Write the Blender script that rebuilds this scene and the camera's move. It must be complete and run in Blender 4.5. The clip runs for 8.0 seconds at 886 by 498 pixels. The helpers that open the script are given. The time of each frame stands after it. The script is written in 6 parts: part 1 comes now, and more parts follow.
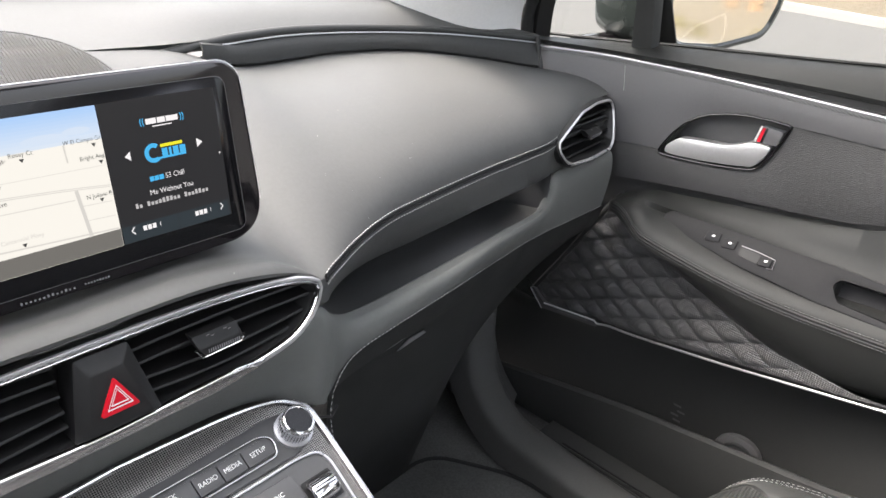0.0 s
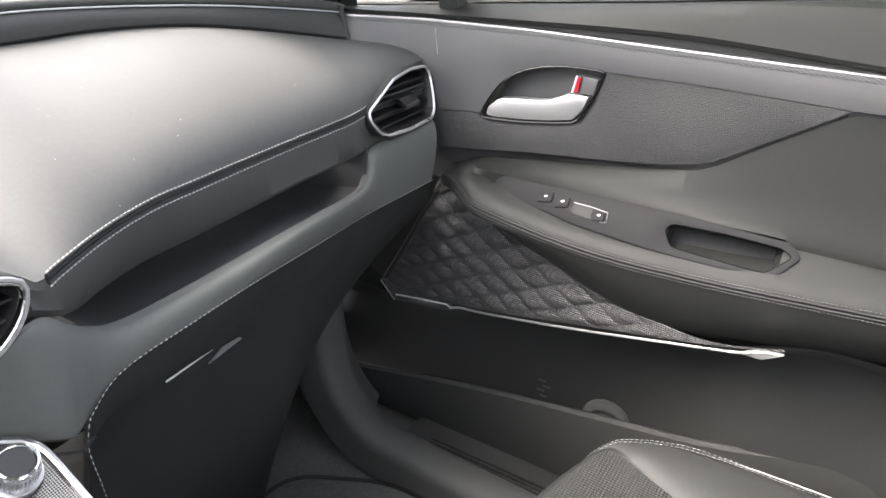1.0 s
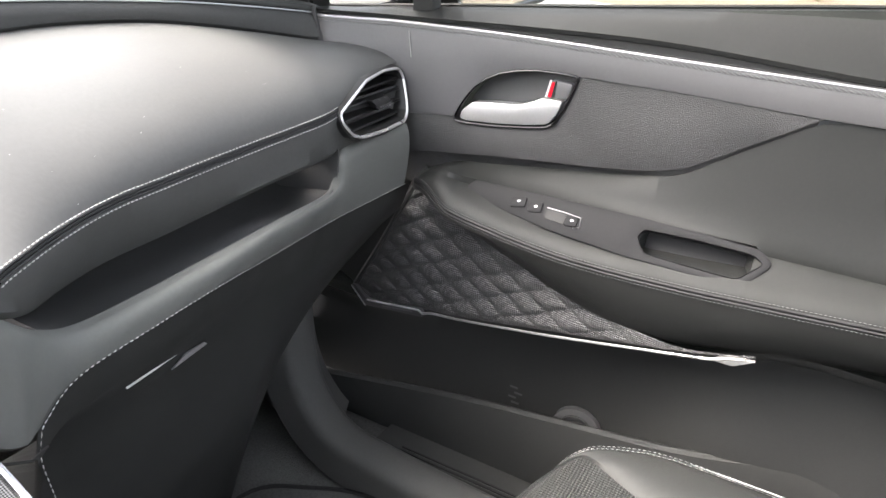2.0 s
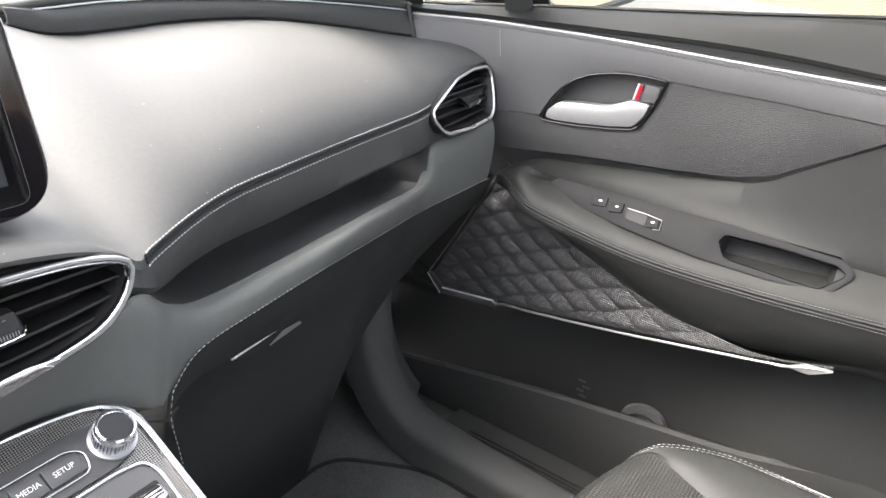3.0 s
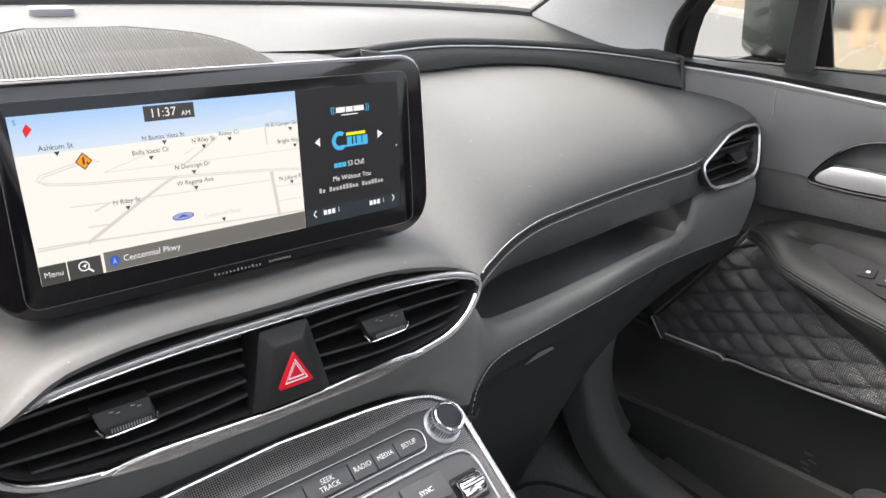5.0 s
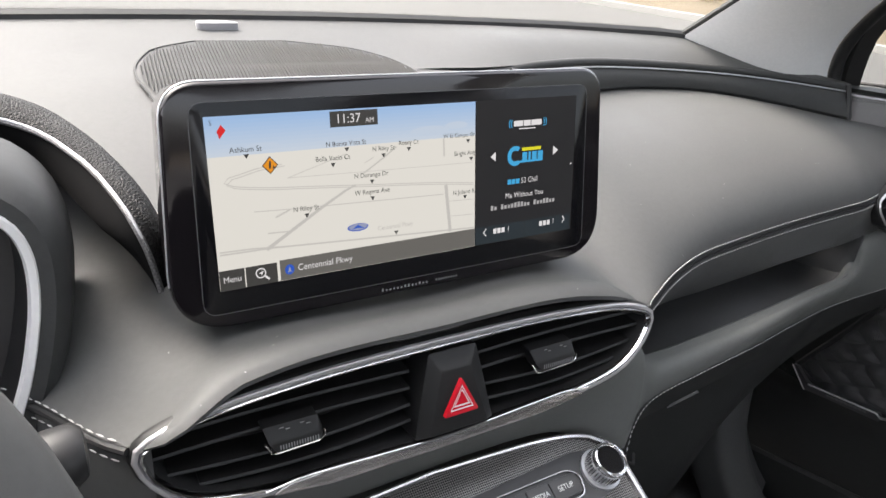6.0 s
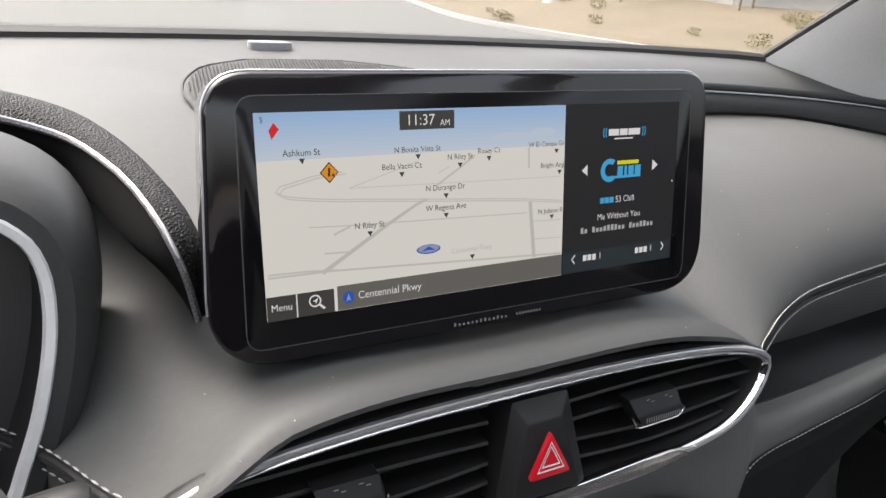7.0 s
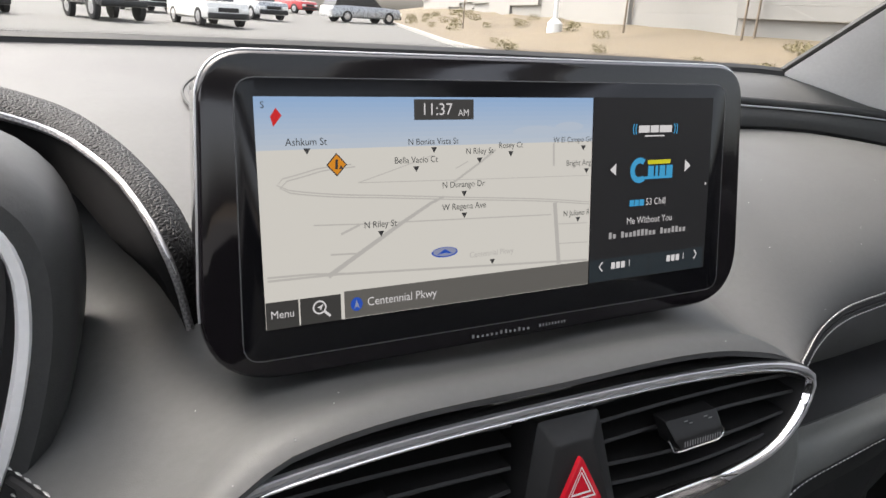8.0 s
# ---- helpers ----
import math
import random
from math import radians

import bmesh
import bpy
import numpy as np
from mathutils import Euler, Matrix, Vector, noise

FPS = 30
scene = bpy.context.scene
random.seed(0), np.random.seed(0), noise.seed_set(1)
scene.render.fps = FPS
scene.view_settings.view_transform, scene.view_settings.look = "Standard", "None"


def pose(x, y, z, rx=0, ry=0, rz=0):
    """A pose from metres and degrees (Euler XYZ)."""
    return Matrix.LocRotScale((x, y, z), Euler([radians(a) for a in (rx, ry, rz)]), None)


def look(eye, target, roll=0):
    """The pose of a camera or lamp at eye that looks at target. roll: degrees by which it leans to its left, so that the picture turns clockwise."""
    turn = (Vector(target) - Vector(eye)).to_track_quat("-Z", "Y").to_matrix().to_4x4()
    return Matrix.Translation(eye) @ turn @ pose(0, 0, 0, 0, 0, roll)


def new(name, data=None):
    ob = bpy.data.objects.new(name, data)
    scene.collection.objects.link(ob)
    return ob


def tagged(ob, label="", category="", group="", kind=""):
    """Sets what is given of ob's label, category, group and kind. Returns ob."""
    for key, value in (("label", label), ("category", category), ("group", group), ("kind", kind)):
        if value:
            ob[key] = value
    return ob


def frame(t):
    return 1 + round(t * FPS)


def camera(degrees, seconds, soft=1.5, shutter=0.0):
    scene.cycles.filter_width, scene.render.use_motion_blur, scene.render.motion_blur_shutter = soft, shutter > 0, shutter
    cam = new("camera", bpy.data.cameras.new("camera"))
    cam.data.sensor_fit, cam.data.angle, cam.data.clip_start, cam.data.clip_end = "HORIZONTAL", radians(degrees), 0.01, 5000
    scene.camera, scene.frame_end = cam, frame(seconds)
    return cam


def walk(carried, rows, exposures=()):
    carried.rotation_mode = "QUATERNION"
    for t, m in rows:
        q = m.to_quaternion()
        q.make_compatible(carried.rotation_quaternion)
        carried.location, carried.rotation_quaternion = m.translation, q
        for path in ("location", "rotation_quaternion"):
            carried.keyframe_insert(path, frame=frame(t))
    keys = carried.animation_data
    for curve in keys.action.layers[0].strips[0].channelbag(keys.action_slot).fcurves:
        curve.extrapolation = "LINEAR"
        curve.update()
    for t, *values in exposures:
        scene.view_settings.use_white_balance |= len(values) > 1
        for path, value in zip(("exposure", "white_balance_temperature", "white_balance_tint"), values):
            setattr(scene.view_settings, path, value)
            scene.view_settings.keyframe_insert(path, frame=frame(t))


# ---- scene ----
cam = camera(65.0, 8.0)
PATH = [
    (0, (-0.007, -0.408, 1.316), (1.353, 0.74, 0.401), 5.0),
    (0.5, (0.055, -0.434, 1.284), (1.543, 0.573, 0.405), 3.1),
    (1, (0.093, -0.439, 1.254), (1.652, 0.46, 0.382), 2.4),
    (1.2, (0.1, -0.439, 1.247), (1.687, 0.423, 0.39), 3.5),
    (2.3, (0.101, -0.432, 1.246), (1.708, 0.396, 0.391), 4.0),
    (2.5, (0.093, -0.431, 1.251), (1.68, 0.416, 0.377), 4.2),
    (3, (0.062, -0.424, 1.267), (1.564, 0.546, 0.371), 4.3),
    (3.5, (0.035, -0.415, 1.28), (1.474, 0.654, 0.394), 4.0),
    (4, (0.005, -0.409, 1.29), (1.375, 0.76, 0.421), 4.1),
    (4.5, (-0.026, -0.396, 1.293), (1.26, 0.868, 0.428), 4.8),
    (5, (-0.049, -0.379, 1.293), (1.139, 0.978, 0.43), 5.0),
    (5.2, (-0.058, -0.366, 1.292), (1.095, 1.017, 0.422), 5.2),
    (6.3, (-0.073, -0.314, 1.263), (0.865, 1.264, 0.471), 4.2),
    (6.5, (-0.07, -0.3, 1.256), (0.86, 1.287, 0.47), 4.2),
    (7, (-0.062, -0.275, 1.239), (0.828, 1.372, 0.536), 3.5),
    (7.5, (-0.058, -0.257, 1.224), (0.832, 1.417, 0.588), 3.4),
    (8, (-0.055, -0.251, 1.218), (0.833, 1.427, 0.589), 3.5),
]
EXPOSURE = 2.95
walk(cam, [(t, look(eye, target, roll)) for t, eye, target, roll in PATH], [(0, EXPOSURE + 0.20, 6650, 14), (1.0, EXPOSURE + 0.56, 6650, 14), (2.5, EXPOSURE + 0.72, 6650, 14), (3.5, EXPOSURE + 0.62, 6650, 14), (5.0, EXPOSURE + 0.24, 6650, 14), (6.5, EXPOSURE - 0.36, 6650, 14), (8, EXPOSURE - 0.50, 6650, 14)])

# world and sun: bright hazy morning
world = bpy.data.worlds.new("sky")
scene.world = world
world.use_nodes = True
wt = world.node_tree
bg = wt.nodes["Background"]
sky = wt.nodes.new("ShaderNodeTexSky")
sky.sky_type, sky.sun_disc = "NISHITA", False
sky.sun_elevation, sky.sun_rotation = radians(54), radians(-34)
sky.air_density, sky.dust_density, sky.ozone_density = 1.0, 6.0, 0.6
haze = wt.nodes.new("ShaderNodeHueSaturation")
haze.inputs["Saturation"].default_value = 0.4
wt.links.new(sky.outputs[0], haze.inputs["Color"])
wt.links.new(haze.outputs[0], bg.inputs[0])
bg.inputs[1].default_value = 0.15
sun_data = bpy.data.lights.new("sun", "SUN")
sun_data.energy, sun_data.angle, sun_data.color = 0.42, radians(60), (1.0, 0.96, 0.9)
sun = new("sun", sun_data)
sun.matrix_world = look((-5.6, 8.3, 13.8), (0, 0, 0))


# ---------------------------------------------------------------- materials
def principled(name):
    m = bpy.data.materials.new(name)
    m.use_nodes = True
    return m, m.node_tree, m.node_tree.nodes["Principled BSDF"]


def noise_node(nt, scale, detail=3.0, rough=0.55):
    n = nt.nodes.new("ShaderNodeTexNoise")
    n.inputs["Scale"].default_value, n.inputs["Detail"].default_value = scale, detail
    n.inputs["Roughness"].default_value = rough
    n.location = (-600, 0)
    return n


def surface(name, colour, rough=0.5, metal=0.0, grain=0.0, grain_scale=700.0, vary=0.12, spec=0.5, kind="voronoi", coat=0.0, large=9.0):
    """A material with a base colour that varies at two scales, and a fine relief."""
    m, nt, b = principled(name)
    tc = nt.nodes.new("ShaderNodeTexCoord")
    big, small = noise_node(nt, large, 4), noise_node(nt, 260.0, 2)
    for n in (big, small):
        nt.links.new(tc.outputs["Object"], n.inputs["Vector"])
    add = nt.nodes.new("ShaderNodeMath")
    add.operation = "ADD"
    nt.links.new(big.outputs["Fac"], add.inputs[0])
    nt.links.new(small.outputs["Fac"], add.inputs[1])
    ramp = nt.nodes.new("ShaderNodeMapRange")
    ramp.inputs["From Min"].default_value, ramp.inputs["From Max"].default_value = 0.6, 1.4
    ramp.inputs["To Min"].default_value, ramp.inputs["To Max"].default_value = 1 - vary, 1 + vary
    nt.links.new(add.outputs[0], ramp.inputs["Value"])
    mul = nt.nodes.new("ShaderNodeVectorMath")
    mul.operation = "SCALE"
    mul.inputs[0].default_value = colour
    nt.links.new(ramp.outputs[0], mul.inputs["Scale"])
    nt.links.new(mul.outputs[0], b.inputs["Base Color"])
    rr = nt.nodes.new("ShaderNodeMapRange")
    rr.inputs["From Min"].default_value, rr.inputs["From Max"].default_value = 0.3, 0.7
    rr.inputs["To Min"].default_value, rr.inputs["To Max"].default_value = max(0.02, rough - 0.06), min(1, rough + 0.06)
    nt.links.new(big.outputs["Fac"], rr.inputs["Value"])
    nt.links.new(rr.outputs[0], b.inputs["Roughness"])
    b.inputs["Metallic"].default_value = metal
    b.inputs["Specular IOR Level"].default_value = spec
    b.inputs["Coat Weight"].default_value = coat
    b.inputs["Coat Roughness"].default_value = 0.05
    if grain > 0:
        if kind == "voronoi":
            g = nt.nodes.new("ShaderNodeTexVoronoi")
            g.feature = "DISTANCE_TO_EDGE"
            out = g.outputs["Distance"]
        elif kind == "dots":
            g = nt.nodes.new("ShaderNodeTexVoronoi")
            g.inputs["Randomness"].default_value = 0.0
            out = g.outputs["Distance"]
        else:
            g = noise_node(nt, grain_scale, 4, 0.65)
            out = g.outputs["Fac"]
        g.inputs["Scale"].default_value = grain_scale
        nt.links.new(tc.outputs["Object"], g.inputs["Vector"])
        bump = nt.nodes.new("ShaderNodeBump")
        bump.inputs["Strength"].default_value = grain
        bump.inputs["Distance"].default_value = (0.35 if grain < 0.5 else 0.9) / grain_scale
        nt.links.new(out, bump.inputs["Height"])
        nt.links.new(bump.outputs[0], b.inputs["Normal"])
    return m


def glowing(name, colour, strength):
    m, nt, b = principled(name)
    b.inputs["Base Color"].default_value = (0.01, 0.01, 0.01, 1)
    b.inputs["Roughness"].default_value = 0.3
    b.inputs["Specular IOR Level"].default_value = 0.1
    b.inputs["Emission Color"].default_value = (*colour, 1)
    b.inputs["Emission Strength"].default_value = strength * 2.0 ** (0.0 - EXPOSURE)
    return m


def clear_pane(name, tint, gloss):
    m, nt, b = principled(name)
    nt.nodes.remove(b)
    clear, shine, mix = (nt.nodes.new("ShaderNodeBsdf" + k) for k in ("Transparent", "Glossy", "Diffuse"))
    nt.nodes.remove(mix)
    mix = nt.nodes.new("ShaderNodeMixShader")
    mix.inputs[0].default_value = gloss
    clear.inputs[0].default_value = (*tint, 1)
    shine.inputs["Roughness"].default_value = 0.02
    nt.links.new(clear.outputs[0], mix.inputs[1])
    nt.links.new(shine.outputs[0], mix.inputs[2])
    nt.links.new(mix.outputs[0], nt.nodes["Material Output"].inputs[0])
    return m


def weave(name, dark, light, scale, rough, metal=0.0, depth=0.5, turn=(-0.4636, 0.0, 0.785)):
    """A fine two-tone woven or knurled pattern in relief."""
    m, nt, b = principled(name)
    tc = nt.nodes.new("ShaderNodeTexCoord")
    mp = nt.nodes.new("ShaderNodeMapping")
    mp.inputs["Rotation"].default_value = turn
    mp.inputs["Location"].default_value = (0, 0, 0.37 / scale)
    ch = nt.nodes.new("ShaderNodeTexChecker")
    ch.inputs["Scale"].default_value = scale
    ch.inputs["Color1"].default_value, ch.inputs["Color2"].default_value = (*dark, 1), (*light, 1)
    nt.links.new(tc.outputs["Object"], mp.inputs[0])
    nt.links.new(mp.outputs[0], ch.inputs[0])
    nt.links.new(ch.outputs[0], b.inputs["Base Color"])
    bump = nt.nodes.new("ShaderNodeBump")
    bump.inputs["Strength"].default_value, bump.inputs["Distance"].default_value = depth, 0.3 / scale
    nt.links.new(ch.outputs["Fac"], bump.inputs["Height"])
    nt.links.new(bump.outputs[0], b.inputs["Normal"])
    b.inputs["Roughness"].default_value, b.inputs["Metallic"].default_value = rough, metal
    b.inputs["Specular IOR Level"].default_value = 0.3
    return m


SOFT = surface("soft_dash", (0.046, 0.046, 0.045), 0.62, spec=0.16, grain=0.25, grain_scale=1500, vary=0.08)
PAD = surface("dash_leatherette", (0.074, 0.075, 0.073), 0.57, spec=0.28, grain=0.25, grain_scale=1100, vary=0.08)
LEATHER = surface("grained_leather", (0.009, 0.009, 0.009), 0.5, spec=0.13, grain=0.9, grain_scale=520, vary=0.12)
DOOR_SOFT = surface("door_soft_trim", (0.020, 0.021, 0.020), 0.48, spec=0.25, grain=0.45, grain_scale=1100, vary=0.08)
DOOR_GRAIN = surface("grained_plastic", (0.040, 0.040, 0.040), 0.46, grain=0.7, grain_scale=480, vary=0.08)
BAND = surface("satin_trim_band", (0.095, 0.094, 0.096), 0.45, grain=0.3, grain_scale=800, kind="dots", vary=0.06)
HARD = surface("hard_black_plastic", (.042, .043, .042), 0.5, spec=0.26, grain=0.35, grain_scale=900, vary=0.12, kind="noise")
BLACK = surface("matt_black_plastic", (0.017, 0.017, 0.017), 0.42, spec=0.3, grain=0.1, grain_scale=900, kind="noise", vary=0.1)
GLOSS = surface("piano_black", (0.006, 0.005, 0.006), 0.08, vary=0.05, coat=0.15, spec=0.4)
GLASSBLACK = surface("display_cover", (0.004, 0.004, 0.005), 0.12, vary=0.05, spec=0.35)
CHROME = surface("satin_chrome", (0.60, 0.59, 0.60), 0.26, metal=1.0, vary=0.04, grain=0.05, grain_scale=900, kind="noise")
BRIGHT = surface("bright_chrome", (0.85, 0.85, 0.86), 0.10, metal=1.0, vary=0.03)
SILVER = surface("silver_paint", (0.50, 0.50, 0.51), 0.32, metal=0.75, vary=0.05)
# pale and barely metallic: bright reflections are put into this colour
SATIN = surface("satin_silver_brightened", (0.82, 0.82, 0.81), 0.34, metal=0.3, vary=0.05, grain=0.05, grain_scale=900, kind="noise")
KNURL = weave("ribbed_metal", (0.11, 0.11, 0.11), (0.19, 0.19, 0.19), 700, 0.42, 0.6, 0.4)
TRAYLINER = surface("dark_tray_lining", (0.050, 0.051, 0.051), 0.6, grain=0.3, grain_scale=900, vary=0.1, kind="noise")
VENTBLACK = surface("vent_black", (0.009, 0.009, 0.009), 0.5, vary=0.1, spec=0.35)
# near-black, with the shade under the instrument hood put into the colour
SHROUD_SHADE = surface("under_hood_shade_black", (0.006, 0.006, 0.006), 0.9, vary=0.1, spec=0.04)
DARKSATIN = surface("dark_satin_metal", (0.30, 0.29, 0.30), 0.34, metal=0.8, vary=0.05)
GLOVE = surface("grained_glove_box_plastic", (0.030, 0.031, 0.030), 0.62, grain=0.4, grain_scale=800, vary=0.08, spec=0.3)
LEVER = surface("brushed_silver_lever", (0.70, 0.70, 0.69), 0.30, metal=0.8, vary=0.05, grain=0.05, grain_scale=900, kind="noise")
CARPET = surface("black_carpet", (.12, .122, .118), 0.95, grain=1.0, grain_scale=350, kind="noise", vary=0.3, spec=0.1)
PILLAR = surface("pale_grey_pillar_trim", (0.80, 0.80, 0.79), 0.7, grain=0.4, grain_scale=900, kind="noise", vary=0.05)
HEADLINER = surface("pale_grey_headliner", (0.62, 0.61, 0.59), 0.9, grain=0.4, grain_scale=700, kind="noise", vary=0.05)
RUBBER = surface("black_rubber", (0.012, 0.012, 0.012), 0.5, grain=0.2, grain_scale=600, kind="noise", vary=0.2)
# pad leatherette made lighter: the light on the bolster is in this colour
PAD_LIT = surface("dash_leatherette_lit", (0.118, 0.122, 0.115), 0.55, spec=0.22, grain=0.22, grain_scale=1100, vary=0.06)
SWITCHPLATE = surface("switch_plate_plastic", (0.018, 0.018, 0.019), 0.58, spec=0.15, grain=0.2, grain_scale=900, kind="noise", vary=0.1)
# grey base colour stands in for reflections on the dial glass
DIAL_GREYED = surface("instrument_glass_greyed", (0.045, 0.044, 0.044), 0.3, spec=0.4, vary=0.06)
MESH = surface("perforated_speaker_cloth", (0.08, 0.08, 0.08), 0.42, grain=1.0, grain_scale=330, kind="dots", vary=0.12)
SEATMESH = surface("perforated_seat_leather", (0.026, 0.027, 0.026), 0.45, spec=0.25, grain=1.0, grain_scale=260, kind="dots", vary=0.1)
SEATLEATHER = surface("smooth_seat_leather", (0.026, 0.027, 0.026), 0.5, spec=0.25, grain=0.35, grain_scale=600, vary=0.1)
CARBON = weave("woven_metal_inlay", (0.03, 0.03, 0.028), (0.26, 0.25, 0.24), 900, 0.22, 0.5, 0.3)
STITCH = surface("pale_thread", (0.38, 0.38, 0.37), 0.7, vary=0.1)
THREAD = surface("grey_thread", (0.15, 0.15, 0.15), 0.7, vary=0.1)
SEAMDARK = surface("dark_seam", (0.012, 0.012, 0.012), 0.6, vary=0.1)
RIB = surface("grille_ribs", (0.05, 0.05, 0.049), 0.55, vary=0.1, spec=0.2)
RED = surface("red_hazard_lens", (0.55, 0.012, 0.025), 0.15, vary=0.1, coat=0.4)
WHITEPRINT = surface("white_print", (0.75, 0.75, 0.74), 0.5, vary=0.03)
GREYPRINT = surface("grey_print", (0.16, 0.16, 0.16), 0.5, vary=0.03)
SENSOR = surface("grey_sensor_cap", (0.20, 0.20, 0.205), 0.5, vary=0.05)
BUTTON = surface("grey_button", (0.066, 0.066, 0.067), 0.42, vary=0.06)
MIRROR = surface("mirror_glass", (0.92, 0.93, 0.92), 0.01, metal=1.0, vary=0.0)
PAINT = surface("dark_car_paint", (0.030, 0.036, 0.034), 0.2, vary=0.1, coat=0.8)
PANE = clear_pane("window_glass", (0.79, 0.81, 0.79), 0.04)
TINTED = clear_pane("tinted_side_glass", (0.60, 0.62, 0.60), 0.04)


# ---------------------------------------------------------------- building helpers
def part(name, bm, material, parent=None, label="", smooth=True):
    me = bpy.data.meshes.new(name)
    bmesh.ops.recalc_face_normals(bm, faces=bm.faces[:])
    bm.to_mesh(me)
    bm.free()
    if smooth:
        for p in me.polygons:
            p.use_smooth = True
        me.set_sharp_from_angle(angle=radians(38))
    me.materials.append(material)
    ob = new(name, me)
    if parent is not None:
        ob.parent = parent
    if label:
        ob["label"] = label
    return ob


def thing(name, label, category, kind="", group="", at=(0, 0, 0)):
    ob = new(name)
    ob.location = at
    ob.empty_display_size = 0.05
    return tagged(ob, label, category, group, kind)


def spline(points, n):
    """A smooth curve through the points, n places along it."""
    p = np.array(points, float)
    q = np.vstack([2 * p[0] - p[1], p, 2 * p[-1] - p[-2]])
    d = np.r_[0, np.cumsum(np.linalg.norm(np.diff(p, axis=0), axis=1))]
    out = []
    for s in np.linspace(0, d[-1], n):
        i = min(int(np.searchsorted(d, s, "right")) - 1, len(p) - 2)
        u = (s - d[i]) / max(d[i + 1] - d[i], 1e-9)
        a, b, c, e = q[i], q[i + 1], q[i + 2], q[i + 3]
        out.append(0.5 * (2 * b + (c - a) * u + (2 * a - 5 * b + 4 * c - e) * u * u + (3 * b - a - 3 * c + e) * u**3))
    return np.array(out)


def fn(points):
    """A smooth function through rows whose first number is the place along an axis."""
    p = np.array(points, float)
    x, v = p[:, 0], p[:, 1:]
    s = np.gradient(v, x, axis=0)

    def at(u):
        u = min(max(u, x[0]), x[-1])
        i = min(max(int(np.searchsorted(x, u)) - 1, 0), len(x) - 2)
        h = x[i + 1] - x[i]
        k = (u - x[i]) / h
        a, b = 2 * k**3 - 3 * k**2 + 1, k**3 - 2 * k**2 + k
        return a * v[i] + b * h * s[i] + (1 - a) * v[i + 1] + (k**3 - k**2) * h * s[i + 1]

    return at


def loft(rows, closed=False, caps=False):
    """A skin over rows of places, all of one length."""
    bm = bmesh.new()
    vs = [[bm.verts.new(p) for p in row] for row in rows]
    n = len(vs[0])
    for a, b in zip(vs, vs[1:]):
        for i in range(n if closed else n - 1):
            j = (i + 1) % n
            try:
                bm.faces.new((a[i], a[j], b[j], b[i]))
            except ValueError:
                pass
    if caps and closed:
        bm.faces.new(vs[0][::-1])
        bm.faces.new(vs[-1])
    bmesh.ops.remove_doubles(bm, verts=bm.verts[:], dist=1e-6)
    return bm


def thick(bm, depth):
    bmesh.ops.recalc_face_normals(bm, faces=bm.faces[:])
    bmesh.ops.solidify(bm, geom=bm.faces[:], thickness=depth)
    return bm


def sweep(path, radius, sides=10, flat=1.0, up=(0, 0, 1), closed=False, taper=False):
    """A rod along a path; flat squeezes it along up."""
    path = np.array(path, float)
    rows, n = [], len(path)
    for i, p in enumerate(path):
        if closed:
            d = path[(i + 1) % n] - path[i - 1]
        else:
            d = path[min(i + 1, n - 1)] - path[max(i - 1, 0)]
        d = d / np.linalg.norm(d)
        side = np.cross(d, up)
        side /= max(np.linalg.norm(side), 1e-9)
        top = np.cross(side, d)
        r = radius * (math.sin(math.pi * (0.04 + 0.92 * i / (n - 1))) ** 0.4 if taper else 1)
        rows.append([p + r * (math.cos(a) * side + flat * math.sin(a) * top) for a in np.linspace(0, 2 * math.pi, sides, endpoint=False)])
    if closed:
        rows.append(rows[0])
    return loft(rows, closed=True, caps=not closed)


def profile_sweep(path, profile, across, up):
    """A band along a path: profile is rows of (sideways, upward) offsets."""
    a, u = np.array(across, float), np.array(up, float)
    return loft([[np.array(p) + s * a + h * u for s, h in profile] for p in path])


def box(bm, lo, hi, m=None):
    made = bmesh.ops.create_cube(bm, size=1.0)["verts"]
    lo, hi = Vector(lo), Vector(hi)
    t = Matrix.Translation((lo + hi) / 2) @ Matrix.Diagonal((*(hi - lo), 1))
    bmesh.ops.transform(bm, matrix=(m @ t) if m else t, verts=made)
    return made


def bevel(bm, width, segments=2):
    bmesh.ops.bevel(bm, geom=bm.edges[:], offset=width, segments=segments, profile=0.5, affect="EDGES", clamp_overlap=True)
    return bm


def slab(outline, depth, place, holes=(), edge=0.0):
    """A plate of an outline in (u, v), with holes; place(u, v, h) gives its place. It reaches from h = 0 up to depth."""
    bm = bmesh.new()
    loops = []
    for loop in (outline, *holes):
        vs = [bm.verts.new((u, v, 0)) for u, v in loop]
        loops += [bm.edges.new((vs[i], vs[(i + 1) % len(vs)])) for i in range(len(vs))]
    bmesh.ops.triangle_fill(bm, use_beauty=True, use_dissolve=False, edges=loops, normal=(0, 0, 1))
    bmesh.ops.recalc_face_normals(bm, faces=bm.faces[:])
    for f in bm.faces:
        if f.normal.z < 0:
            f.normal_flip()
    if depth:
        top = bmesh.ops.extrude_face_region(bm, geom=bm.faces[:])["geom"]
        up = [g for g in top if isinstance(g, bmesh.types.BMVert)]
        bmesh.ops.translate(bm, verts=up, vec=(0, 0, depth))
        if edge:
            rim = [e for e in bm.edges if all(abs(v.co.z - depth) < 1e-7 for v in e.verts) and any(abs(f.normal.z) < 0.5 for f in e.link_faces)]
            bmesh.ops.bevel(bm, geom=rim, offset=edge, segments=2, profile=0.5, affect="EDGES", clamp_overlap=True)
    for v in bm.verts:
        v.co = place(*v.co)
    return bm


